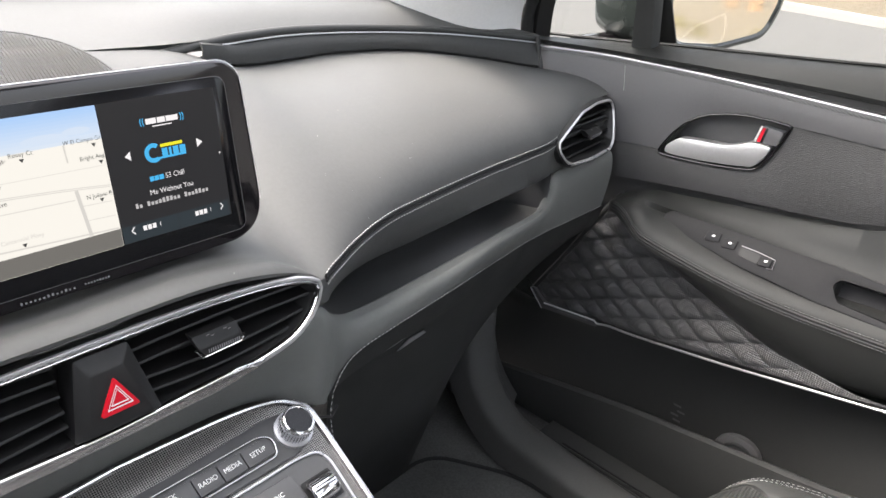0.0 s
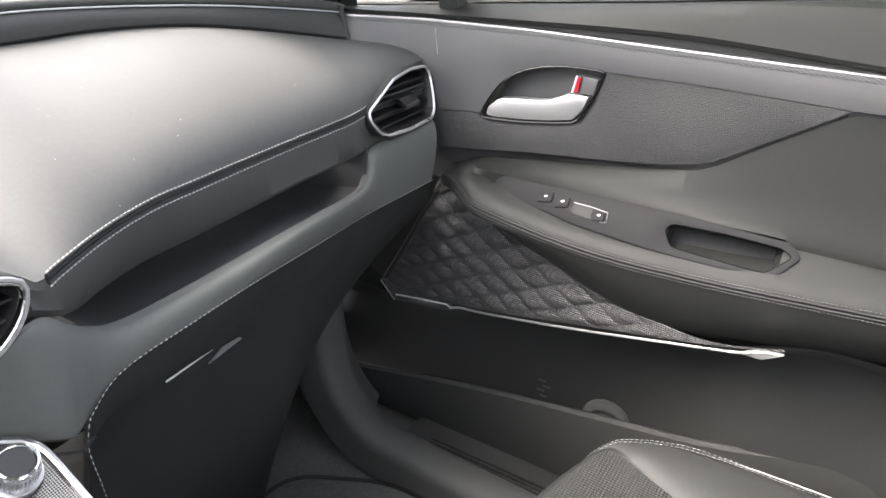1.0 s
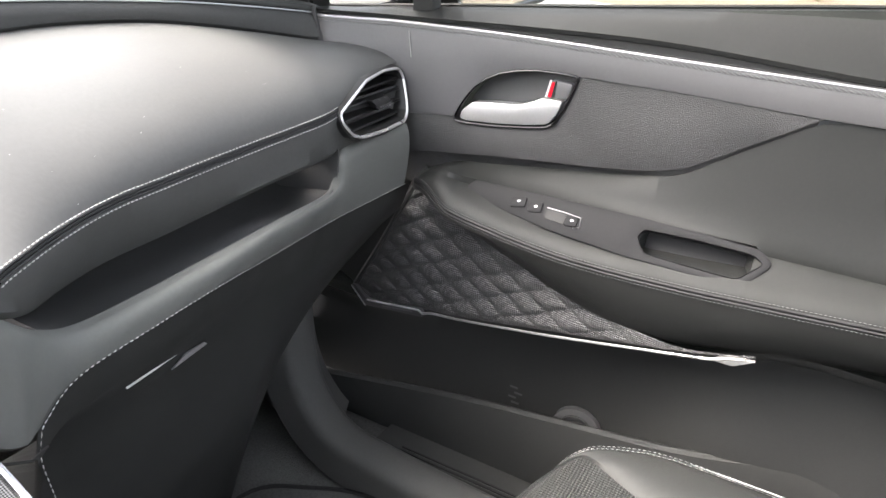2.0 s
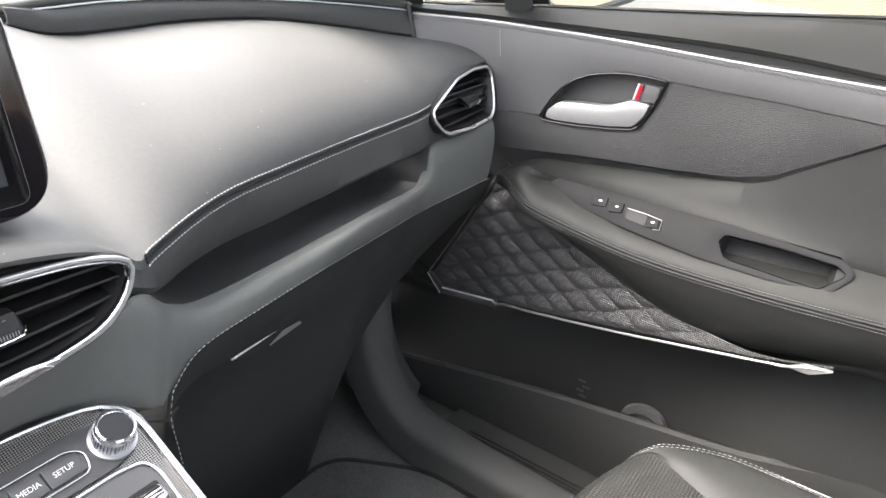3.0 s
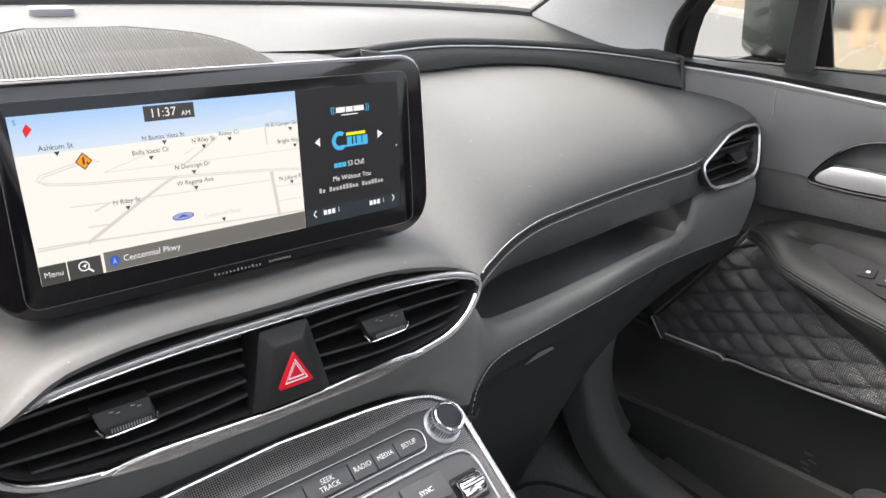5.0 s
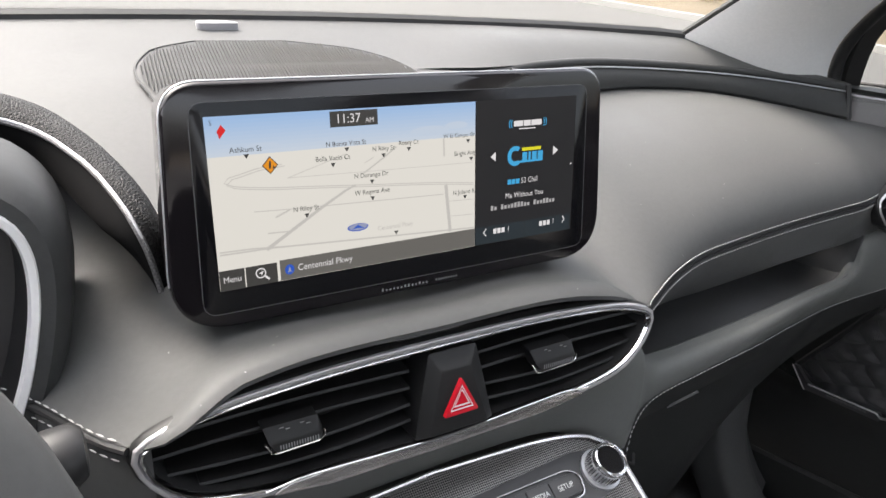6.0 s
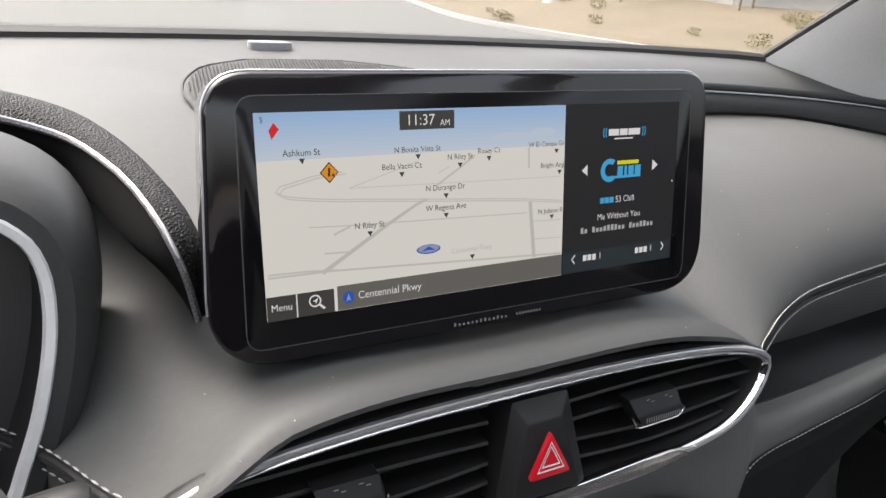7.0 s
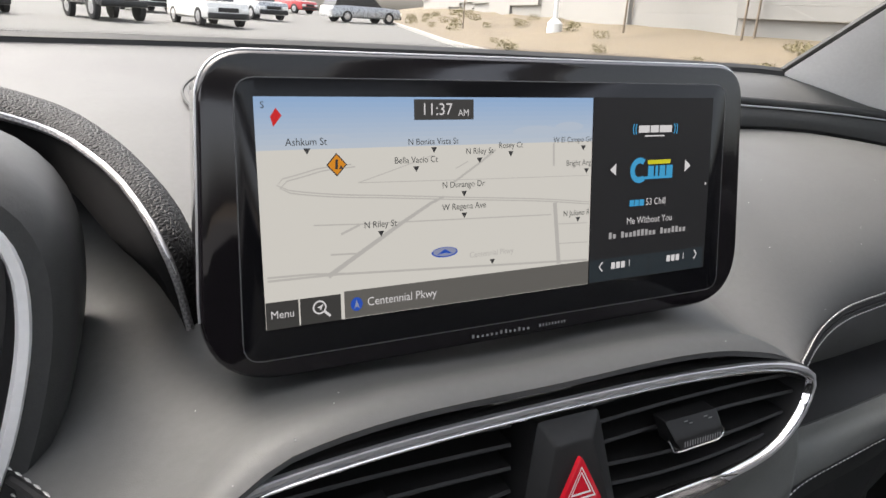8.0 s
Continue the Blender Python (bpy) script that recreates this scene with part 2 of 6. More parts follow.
def rounded(points, r, n=5):
    """A polygon with rounded corners."""
    out, m = [], len(points)
    for i in range(m):
        a, b, c = (Vector(points[(i + k) % m]) for k in (-1, 0, 1))
        da, dc = (a - b), (c - b)
        k = min(r, 0.45 * da.length, 0.45 * dc.length)
        p, q = b + da.normalized() * k, b + dc.normalized() * k
        for j in range(n):
            t = j / (n - 1)
            out.append(tuple((1 - t) ** 2 * p + 2 * t * (1 - t) * b + t * t * q))
    return out


def oval(cx, cy, rx, ry, n=20):
    return [(cx + rx * math.cos(a), cy + ry * math.sin(a)) for a in np.linspace(0, 2 * math.pi, n, endpoint=False)]


def offset_outline(points, d):
    """The outline moved inward by d (anticlockwise outlines)."""
    p = np.array(points, float)
    out = []
    for i in range(len(p)):
        e = p[(i + 1) % len(p)] - p[i - 1]
        e /= max(np.linalg.norm(e), 1e-9)
        out.append(tuple(p[i] + d * np.array([-e[1], e[0]])))
    return out


def stitches(path, length=0.0042, gap=0.0022, r=0.0006, out=(0, 0, 0)):
    """Short threads, one after another, along a path."""
    path = np.array(path, float) + np.array(out, float)
    d = np.r_[0, np.cumsum(np.linalg.norm(np.diff(path, axis=0), axis=1))]
    verts, faces = [], []
    s = 0.0
    while s + length < d[-1]:
        a, b = (np.array([np.interp(k, d, path[:, j]) for j in range(3)]) for k in (s, s + length))
        t = (b - a) / np.linalg.norm(b - a)
        side = np.cross(t, (0.31, -0.55, 0.77))
        side /= np.linalg.norm(side)
        top = np.cross(side, t)
        k = len(verts)
        mid = (a + b) / 2
        for c, w in ((a, 0.35), (mid, 1.0), (b, 0.35)):
            for j in range(5):
                an = 2 * math.pi * j / 5
                verts.append(c + r * w * (math.cos(an) * side + math.sin(an) * top))
        for ring in range(2):
            for j in range(5):
                faces.append((k + 5 * ring + j, k + 5 * ring + (j + 1) % 5, k + 5 * ring + 5 + (j + 1) % 5, k + 5 * ring + 5 + j))
        faces += [tuple(k + j for j in range(5)), tuple(k + 10 + j for j in range(5))]
        s += length + gap
    me = bpy.data.meshes.new("stitching")
    me.from_pydata([tuple(v) for v in verts], [], faces)
    return me


def stitching(path, parent, material=None, **kw):
    me = stitches(path, **kw)
    me.materials.append(material or STITCH)
    ob = new("stitching", me)
    ob.parent = parent
    return tagged(ob, "row of small pale thread stitches", kind="stuff")


def lettering(words, size, place, material, parent, name="lettering", stretch=1.0, align="CENTER"):
    """Letters in Blender's own font, laid by place(u, v, h)."""
    cu = bpy.data.curves.new(name, "FONT")
    cu.body, cu.size, cu.align_x, cu.align_y, cu.resolution_u = words, size, align, "CENTER", 3
    tmp = bpy.data.objects.new(name, cu)
    scene.collection.objects.link(tmp)
    bpy.context.view_layer.update()
    me = bpy.data.meshes.new_from_object(tmp.evaluated_get(bpy.context.evaluated_depsgraph_get()))
    bpy.data.objects.remove(tmp)
    for v in me.vertices:
        v.co = place(v.co.x * stretch, v.co.y, 0.0)
    me.materials.clear()
    me.materials.append(material)
    ob = new(name, me)
    ob.parent = parent
    return ob


def bars(rects, place, material, parent, name="printed_bar", h=0.0):
    for u0, v0, u1, v1 in rects:
        bm = slab([(u0, v0), (u1, v0), (u1, v1), (u0, v1)], 0, lambda u, v, k: place(u, v, k + h))
        part(name, bm, material, parent, smooth=False)


# ---------------------------------------------------------------- dashboard
dash = thing("dashboard", "dark grey soft-touch car dashboard with a leatherette passenger pad", "dashboard")

low_edge = fn([(-0.60, 0.10, 1.02), (-0.2, 0.085, 1.03), (-0.11, 0.045, 1.040), (-0.085, 0.004, 1.046), (-0.068, -0.030, 1.049), (-0.056, -0.046, 1.050), (0.0, -0.046, 1.069), (0.11, -0.046, 1.0745), (0.22, -0.046, 1.070),
               (0.280, -0.039, 1.048), (0.296, -0.031, 1.035), (0.308, -0.022, 1.0335), (0.325, -0.013, 1.0335), (0.356, 0.003, 1.033), (0.423, 0.029, 1.031), (0.488, 0.043, 1.028), (0.55, 0.05, 1.028),
               (0.62, 0.055, 1.029), (0.68, 0.054, 1.032), (0.73, 0.053, 1.036), (0.76, 0.058, 1.040), (0.79, 0.066, 1.052), (0.823, 0.073, 1.062), (0.872, 0.080, 1.067), (0.925, 0.085, 1.068)])
mid_edge = fn([(-0.60, 0.30, 1.150), (0.0, 0.30, 1.152), (0.28, 0.30, 1.151), (0.36, 0.287, 1.145), (0.42, 0.287, 1.124), (0.5, 0.292, 1.1195), (0.56, 0.290, 1.1215), (0.62, 0.283, 1.1210), (0.68, 0.272, 1.1180),
               (0.74, 0.257, 1.1110), (0.80, 0.238, 1.1020), (0.87, 0.208, 1.090), (0.925, 0.165, 1.083)])
trim_top = fn([(-0.60, 0.30, 1.150), (0.0, 0.30, 1.152), (0.28, 0.30, 1.152), (0.36, 0.288, 1.153), (0.42, 0.288, 1.1555), (0.5, 0.293, 1.1570), (0.56, 0.291, 1.1555), (0.62, 0.284, 1.153), (0.68, 0.273, 1.150),
               (0.74, 0.259, 1.1460), (0.80, 0.241, 1.1405), (0.87, 0.216, 1.133), (0.905, 0.200, 1.129)])
glass_foot = fn([(-0.60, 0.30, 1.178), (-0.2, 0.42, 1.18), (0.1, 0.45, 1.181), (0.4, 0.42, 1.181), (0.6, 0.365, 1.180), (0.69, 0.325, 1.178), (0.79, 0.285, 1.160), (0.905, 0.235, 1.133)])
swell = fn([(-0.60, 0.05, 0.012, -0.15, -0.029), (-0.05, 0.06, -0.012, -0.15, -0.029), (0.02, 0.07, -0.036, -0.15, -0.029), (0.22, 0.07, -0.036, -0.15, -0.029), (0.27, 0.06, -0.016, -0.15, -0.029), (0.32, 0.035, 0.022, -0.14, -0.025),
            (0.42, 0.008, 0.042, -0.15, -0.004), (0.60, 0.004, 0.052, -0.15, -0.002), (0.74, 0.006, 0.045, -0.12, 0.004), (0.79, 0.010, 0.032, -0.08, 0.004), (0.925, 0.02, 0.012, -0.03, 0.002)])


def skin_section(x, n=22):
    (y0, z0), (y3, z3) = low_edge(x), mid_edge(x)
    a, b, c, d = swell(x)
    w = max(0.0, min(1.0, (x + 0.06) / 0.04, (0.29 - x) / 0.05))
    roll = [(y0 + 0.003 * w, z0 - 0.002 * w), (y0 - 0.0022 * w, z0 + 0.0004 * w), (y0 - 0.0030 * w, z0 + 0.0036 * w), (y0 + 0.0006 * w, z0 + 0.0064 * w), (y0 + 0.006 * w, z0 + 0.0076 * w)]
    y0, z0 = y0 + 0.012 * w, z0 + 0.0074 * w
    p = [np.array(q) for q in ((y0, z0), (y0 + a, z0 + b), (y3 + c, z3 + d), (y3, z3))]
    return [np.array(q) for q in roll] + [(1 - t) ** 3 * p[0] + 3 * t * (1 - t) ** 2 * p[1] + 3 * t * t * (1 - t) * p[2] + t**3 * p[3] for t in np.linspace(0, 1, n)]


def top_section(x, n=10):
    a, b = trim_top(x), glass_foot(x)
    k = math.hypot(b[0] - a[0], b[1] - a[1])
    return [a + (b - a) * t + np.array((0, 0.10 * k * min(1.0, max(0.0, (x - 0.30) / 0.12)) * math.sin(math.pi * t) * (1 - t) ** 0.6)) for t in np.linspace(0, 1, n)]


def dash_z(x, y):
    s = skin_section(x, 40) + top_section(x, 14)
    return float(np.interp(y, [p[0] for p in s], [p[1] for p in s]))


xs = np.r_[np.linspace(-0.60, -0.08, 12), np.linspace(-0.06, 0.38, 46), np.linspace(0.39, 0.925, 50)]
part("face_and_pad", loft([[(x, y, z) for y, z in skin_section(x)] for x in xs]), PAD, dash, "smooth dark grey leatherette pad")
xt = np.r_[np.linspace(-0.60, 0.34, 40), np.linspace(0.36, 0.905, 44)]
part("top_panel", loft([[(x, y, z) for y, z in top_section(x)] for x in xt]), PAD, dash, "matt grey top of the dashboard under the windscreen")

# trim strip along the pad, with its bright line
xr = np.linspace(0.385, 0.893, 48)
strip = []
for x in xr:
    (yu, zu), (yl, zl) = trim_top(x), mid_edge(x)
    grow = min(1.0, (x - 0.375) / 0.06)
    strip.append([(x, yu - 0.001, zu - 0.008 * grow), (x, yu - 0.006, zu - 0.013 * grow), (x, (yu + yl) / 2 - 0.008, (zu + zl) / 2 - 0.004 * grow), (x, yl - 0.006, zl + 0.004 * grow), (x, yl + 0.003, zl - 0.003)])
part("trim_strip", thick(loft(strip), 0.003), HARD, dash, "satin dark trim strip")
part("trim_line", sweep([(x, trim_top(x)[0] - 0.003, trim_top(x)[1] - 0.0075) for x in np.linspace(0.40, 0.893, 46)], 0.0011, 8, taper=False), SILVER, dash, "thin bright metal line")
part("rolled_lip", sweep([(x, trim_top(x)[0] + 0.002, trim_top(x)[1] - 0.0025 - 0.008 * max(0.0, (0.43 - x) / 0.09) ** 1.5) for x in np.linspace(0.345, 0.897, 54)], 0.0048, 10), HARD, dash, "dark rolled edge")

# seam with twin stitching on the passenger pad
seam_x = np.linspace(0.302, 0.752, 90)
seam = np.array([(x, low_edge(x)[0] - 0.001, low_edge(x)[1]) for x in seam_x])
part("seam_fold", sweep(seam + (0, -0.0002, 0.0), 0.0017, 8), BLACK, dash, "dark rolled fold of the seam")
part("seam_groove", sweep(seam + (0, -0.0004, 0.0026), 0.0012, 6), SEAMDARK, dash, "dark groove of the seam")
part("seam_groove", sweep(seam + (0, -0.0012, -0.0026), 0.0012, 6), SEAMDARK, dash, "dark groove of the seam")
stitching(seam + (0, -0.0011, 0.0050), dash, length=0.0036, gap=0.0014, r=0.00062)
stitching(seam + (0, -0.0029, -0.0050), dash, length=0.0036, gap=0.0014, r=0.00062)

# face of the pad below the seam, and the open tray under it
face = []
pad_foot = fn([(0.283, -0.036, 1.016), (0.315, -0.010, 0.992), (0.35, 0.028, 0.968), (0.385, 0.050, 0.962), (0.424, 0.060, 0.963), (0.50, 0.062, 0.966), (0.63, 0.062, 0.974), (0.74, 0.062, 0.979), (0.80, 0.063, 0.984), (0.88, 0.063, 0.986)])
for x in np.linspace(0.283, 0.88, 80):
    y, z = low_edge(min(x, 0.74))
    back, foot = pad_foot(x)
    z = max(foot + 0.010, z - 0.9 * max(0.0, x - 0.748))
    face.append([(x, y, z), (x, y - 0.002, z - 0.006), (x, y + (back - y) * 0.25, z + (foot - z) * 0.45), (x, back - 0.004, foot + 0.008), (x, back + 0.004, foot), (x, back + 0.05, foot + 0.006)])
part("pad_front", loft(face), PAD, dash, "black front face of the pad")
tray_front = fn([(0.345, 0.004, 0.958), (0.375, 0.012, 0.951), (0.45, 0.018, 0.948), (0.56, 0.028, 0.947), (0.64, 0.040, 0.943), (0.72, 0.050, 0.9395), (0.755, 0.055, 0.948)])
tray = []
for x in np.linspace(0.345, 0.758, 44):
    y, z = tray_front(x)
    dip = 0.020 * max(0.0, math.sin(math.pi * (x - 0.345) / 0.413)) ** (0.4 if x < 0.55 else 0.14)
    tray.append([(x, y, z), (x, y + 0.004, z - 0.3 * dip), (x, y + 0.010, z - 0.85 * dip), (x, y + 0.018, z - dip), (x, y + 0.085, z - dip - 0.002), (x, y + 0.105, z - 0.6 * dip), (x, y + 0.11, z + 0.05)])
part("tray", thick(loft(tray), -0.003), TRAYLINER, dash, "open black storage tray")
end = [[(0.748 + 0.009 * s**0.5 - 0.012 * t * t, 0.056 + 0.11 * t, 0.900 + 0.090 * s) for t in np.linspace(0, 1, 8)] for s in np.linspace(0, 1, 12)]
part("end_backing", loft([[(0.766, 0.074, z), (0.84, 0.074, z), (0.925, 0.078, z)] for z in (0.93, 0.97, 1.01, 1.04)]), TRAYLINER, dash)
part("tray_end", thick(loft(end), 0.003), TRAYLINER, dash)

# lower bolster: from the centre vent round to the door, stitched along its lower edge
UP = [(-0.06, -0.052, 1.006), (0.06, -0.057, 1.000), (0.15, -0.057, 1.000), (0.235, -0.055, 1.006), (0.272, -0.049, 1.018), (0.296, -0.032, 1.008), (0.330, -0.006, 0.974),
      (0.372, 0.012, 0.952), (0.45, 0.018, 0.949), (0.56, 0.028, 0.948), (0.64, 0.040, 0.944), (0.720, 0.050, 0.9405), (0.746, 0.054, 0.947), (0.7545, 0.056, 0.962), (0.759, 0.057, 0.980), (0.79, 0.0575, 0.990), (0.90, 0.054, 0.996)]
LOW = [(-0.06, -0.028, 0.955), (0.06, -0.028, 0.955), (0.15, -0.029, 0.957), (0.215, -0.032, 0.955), (0.25, -0.040, 0.945), (0.283, -0.046, 0.926), (0.304, -0.031, 0.919),
       (0.347, -0.011, 0.927), (0.425, 0.000, 0.927), (0.513, 0.010, 0.926), (0.60, 0.032, 0.913), (0.70, 0.053, 0.902), (0.735, 0.055, 0.902), (0.765, 0.056, 0.902), (0.79, 0.0555, 0.9022), (0.83, 0.054, 0.903), (0.90, 0.050, 0.906)]
low_f = fn([(k, *p) for k, p in enumerate(LOW)])
up_f = fn([(k, *p) for k, p in enumerate(UP)])
bolster, lower_line = [], []
for k in np.linspace(0, len(UP) - 1, 95):
    u, l = np.array(up_f(k)), np.array(low_f(k))
    out = np.array((0.001, -0.0080, 0.0062)) * min(1.0, max(0.0, (k - 2.5) / 2))
    bolster.append([u + (0, 0.010, -0.007), u + (0, 0.0065, -0.0012), u + (0, 0.0030, 0.0008)] + [u + (l - u) * t + out * math.sin(math.pi * t ** 0.72) ** 0.9 for t in np.linspace(0, 1, 11)] + [l + (0, 0.008, -0.006)])
    lower_line.append(l)
part("bolster", loft(bolster), PAD_LIT, dash, "dark grey padded bolster with a stitched lower edge, colour lightened for light falling on it")
lower_line = np.array(lower_line)
down = spline([(0.304, -0.032, 0.919), (0.296, -0.038, 0.902), (0.298, -0.040, 0.87), (0.302, -0.038, 0.83), (0.306, -0.034, 0.76)], 24)
edge_line = np.vstack([down[::-1], lower_line[36:]])
stitching(edge_line, dash, out=(0.0, -0.0034, 0.0022), length=0.0038, gap=0.0018, r=0.00052)

# glove box and the knee wall below the bolster
glove = []
foot_run = list(edge_line[18:]) + [edge_line[-1] + np.array((0.015, 0.002, -0.002)), edge_line[-1] + np.array((0.032, 0.004, -0.004))]
for x, y, z in foot_run:
    k = min(1.3, max(0.0, (x - 0.66) / 0.22))
    glove.append([(x, y + 0.002, z - 0.001), (x, y + 0.006, z - 0.010), (x, y + 0.018, z - 0.045), (x + 0.001, 0.085 + 0.020 * k, 0.815), (x + 0.002, 0.100 + 0.055 * k, 0.74), (x + 0.003, 0.140 + 0.110 * k, 0.60), (x + 0.003, 0.200 + 0.150 * k, 0.40)])
part("glove_box_wall", loft(glove), GLOVE, dash, "black glove box front below the bolster")
handle = thing("glove_box_handle", "black glove box latch with a thin silver edge", "handle")
bm = slab(rounded([(0.452, 0.812), (0.515, 0.806), (0.548, 0.816), (0.548, 0.832), (0.512, 0.835), (0.448, 0.827)], 0.006), 0.006, lambda u, v, h: (u, 0.0845 - h + (0.82 - v) * 0.15, v), edge=0.002)
part("latch_plate", bm, GLOVE, handle)
part("silver_edge", sweep([(0.443, 0.074, 0.8235), (0.476, 0.073, 0.827), (0.508, 0.074, 0.8295)], 0.0012, 8), SATIN, handle, "thin silver edge")
bm = slab([(0.497, 0.8125), (0.545, 0.8195), (0.541, 0.8235), (0.516, 0.8235)], 0.002, lambda u, v, h: (u, 0.0755 - h + (0.82 - v) * 0.15, v), edge=0.0005)
part("silver_tip", bm, SILVER, handle, "small silver corner of the latch")

# ---------------------------------------------------------------- speaker grille and sensor on the top
grille = thing("dash_speaker_grille", "fine black mesh speaker grille set in the dashboard top", "speaker grille")
g_left = fn([(0.10, 0.060), (0.17, 0.036), (0.21, 0.028), (0.24, 0.0205), (0.26, 0.0185), (0.285, 0.0150), (0.305, 0.0165), (0.33, 0.0265), (0.352, 0.044), (0.368, 0.078)])
g_right = fn([(0.10, 0.274), (0.20, 0.276), (0.25, 0.272), (0.29, 0.264), (0.325, 0.246), (0.350, 0.214), (0.368, 0.160)])


def grille_rows(grow, lift):
    rows = []
    for y in np.linspace(0.11, 0.368, 34):
        a, b = float(g_left(y)[0]) - grow, float(g_right(y)[0]) + grow
        yy = y + grow * (y - 0.25) / 0.13
        rows.append([(x, yy, dash_z(x, yy) + lift) for x in np.linspace(a, b, 26)])
    return rows


part("grille_frame", loft(grille_rows(0.0035, 0.003)), PAD, grille, "grey grille surround")
part("grille_mesh", loft(grille_rows(0.0, 0.0045)), VENTBLACK, grille, "black mesh under fine ribs")
verts, faces = [], []
for x in np.arange(0.0, 0.29, 0.0031):
    ok = [y for y in np.linspace(0.115, 0.366, 27) if g_left(y)[0] < x + 0.10 * (y - 0.25) < g_right(y)[0]]
    for y0, y1 in zip(ok, ok[1:]):
        k = len(verts)
        for y in (y0, y1):
            xx = x + 0.10 * (y - 0.25)
            z = dash_z(xx, y)
            verts += [(xx - 0.0008, y, z + 0.0043), (xx, y, z + 0.0064), (xx + 0.0008, y, z + 0.0043)]
        faces += [(k, k + 1, k + 4, k + 3), (k + 1, k + 2, k + 5, k + 4)]
me = bpy.data.meshes.new("grille_ribs")
me.from_pydata(verts, [], faces)
me.materials.append(RIB)
ob = new("grille_ribs", me)
ob.parent = grille
tagged(ob, "fine raised ribs of the speaker grille", kind="stuff")
edge_rows = grille_rows(0.0035, 0.0032)
edge = [r[0] for r in edge_rows] + edge_rows[-1] + [r[-1] for r in edge_rows][::-1]
part("grille_joint", sweep(edge, 0.0011, 6), SEAMDARK, grille, "dark joint round the grille")
sensor = thing("light_sensor", "small pale grey sensor cap on the dashboard top", "sensor")
bm = slab(rounded([(0.088, 0.412), (0.132, 0.412), (0.128, 0.435), (0.092, 0.435)], 0.008), 0.0075, lambda u, v, h: (u, v, dash_z(0.11, 0.42) - 0.002 + h), edge=0.003)
part("cap", bm, SENSOR, sensor)

# ---------------------------------------------------------------- infotainment display
LEANBACK = radians(8.5)
SN, CS = math.sin(LEANBACK), math.cos(LEANBACK)


def on_screen(u, v, h):
    """A place u to the right of the picture's corner, v up the tilted glass and h in front of it."""
    return (u, v * SN - h * CS, 1.10 + v * CS + h * SN)


display = thing("infotainment_display", "wide glossy black car display, switched on, showing a map and radio", "display")
corners = [(-0.0245, -0.0235), (0.2655, -0.0235), (0.2600, 0.1045), (-0.0175, 0.1045)]
body = rounded(corners, 0.034, 10)[:20] + rounded(corners, 0.019, 10)[20:]
rows = []
for d, h in ((0.010, -0.042), (0.002, -0.034), (0.0, -0.009), (0.0, -0.0035), (0.0005, -0.0016), (0.0015, -0.0006), (0.0032, -0.0004)):
    rows.append([on_screen(u, v, h) for u, v in offset_outline(body, d)])
part("housing", loft(rows, closed=True, caps=True), GLOSS, display, "piano black display housing")
upper_rim = offset_outline(body, -0.0001)
upper_rim = [q for q in upper_rim[10:] + upper_rim[:10] if q[1] > -0.002]
part("rim", sweep([on_screen(u, v, -0.0030) for u, v in upper_rim], 0.00055, 8), SILVER, display, "thin silver rim")
cover = rounded([(-0.0078, -0.0150), (0.2490, -0.0150), (0.2470, 0.0945), (-0.0052, 0.0945)], 0.008, 6)
part("cover_glass", slab(cover, 0.0008, lambda u, v, h: on_screen(u, v, h - 0.0010), edge=0.0003), GLASSBLACK, display, "black cover glass")
part("cover_joint", sweep([on_screen(u, v, -0.0006) for u, v in cover], 0.0004, 6, closed=True), BUTTON, display, "fine line round the glass")


def glow(name, rgb, k=1.0):
    return glowing(name, rgb, k)


E_MAP, E_SKY2 = glow("map_ground", (0.81, 0.805, 0.735)), glow("map_haze", (0.57, 0.68, 0.80))
E_ROAD, E_ROAD2 = glow("map_road", (0.60, 0.595, 0.55)), glow("map_road_wide", (0.585, 0.58, 0.54))
E_TEXT, E_BAR, E_BTN = glow("map_lettering", (0.045, 0.045, 0.045)), glow("map_grey_bar", (0.145, 0.142, 0.128)), glow("map_button", (0.052, 0.052, 0.048))
E_SOFTWHITE, E_WHITE, E_RED, E_AMBER = glow("screen_soft_white", (0.45, 0.45, 0.45)), glow("screen_white", (0.82, 0.82, 0.82)), glow("screen_red", (0.75, 0.02, 0.02)), glow("screen_amber", (0.85, 0.32, 0.01))
E_BLUE, E_CYAN, E_YELLOW = glow("screen_blue", (0.02, 0.10, 0.55)), glow("screen_cyan", (0.05, 0.42, 0.75)), glow("screen_yellow", (0.75, 0.72, 0.02))
E_PANEL, E_STRIP, E_PALE = glow("radio_panel", (0.016, 0.016, 0.017)), glow("radio_strip", (0.020, 0.030, 0.036)), glow("screen_pale_blue", (0.32, 0.36, 0.52))
MM = 0.001
LAYER = 0.00012


def flat(name, outline, level, material, parent=None):
    bm = slab([(u * MM, v * MM) for u, v in outline], 0, lambda u, v, h: on_screen(u, v, level * LAYER))
    return part(name, bm, material, parent or picture, smooth=False)


def rect(u0, v0, u1, v1):
    return [(u0, v0), (u1, v0), (u1, v1), (u0, v1)]


def line(points, w, level=2, material=None, w2=None):
    p = [Vector(q) for q in points]
    left, right = [], []
    for i, q in enumerate(p):
        d = (p[min(i + 1, len(p) - 1)] - p[max(i - 1, 0)]).normalized()
        k = w + ((w2 or w) - w) * i / (len(p) - 1)
        n = Vector((-d.y, d.x)) * k / 2
        left.append(tuple(q + n))
        right.append(tuple(q - n))
    return flat("map_road", left + right[::-1], level, material or E_ROAD)


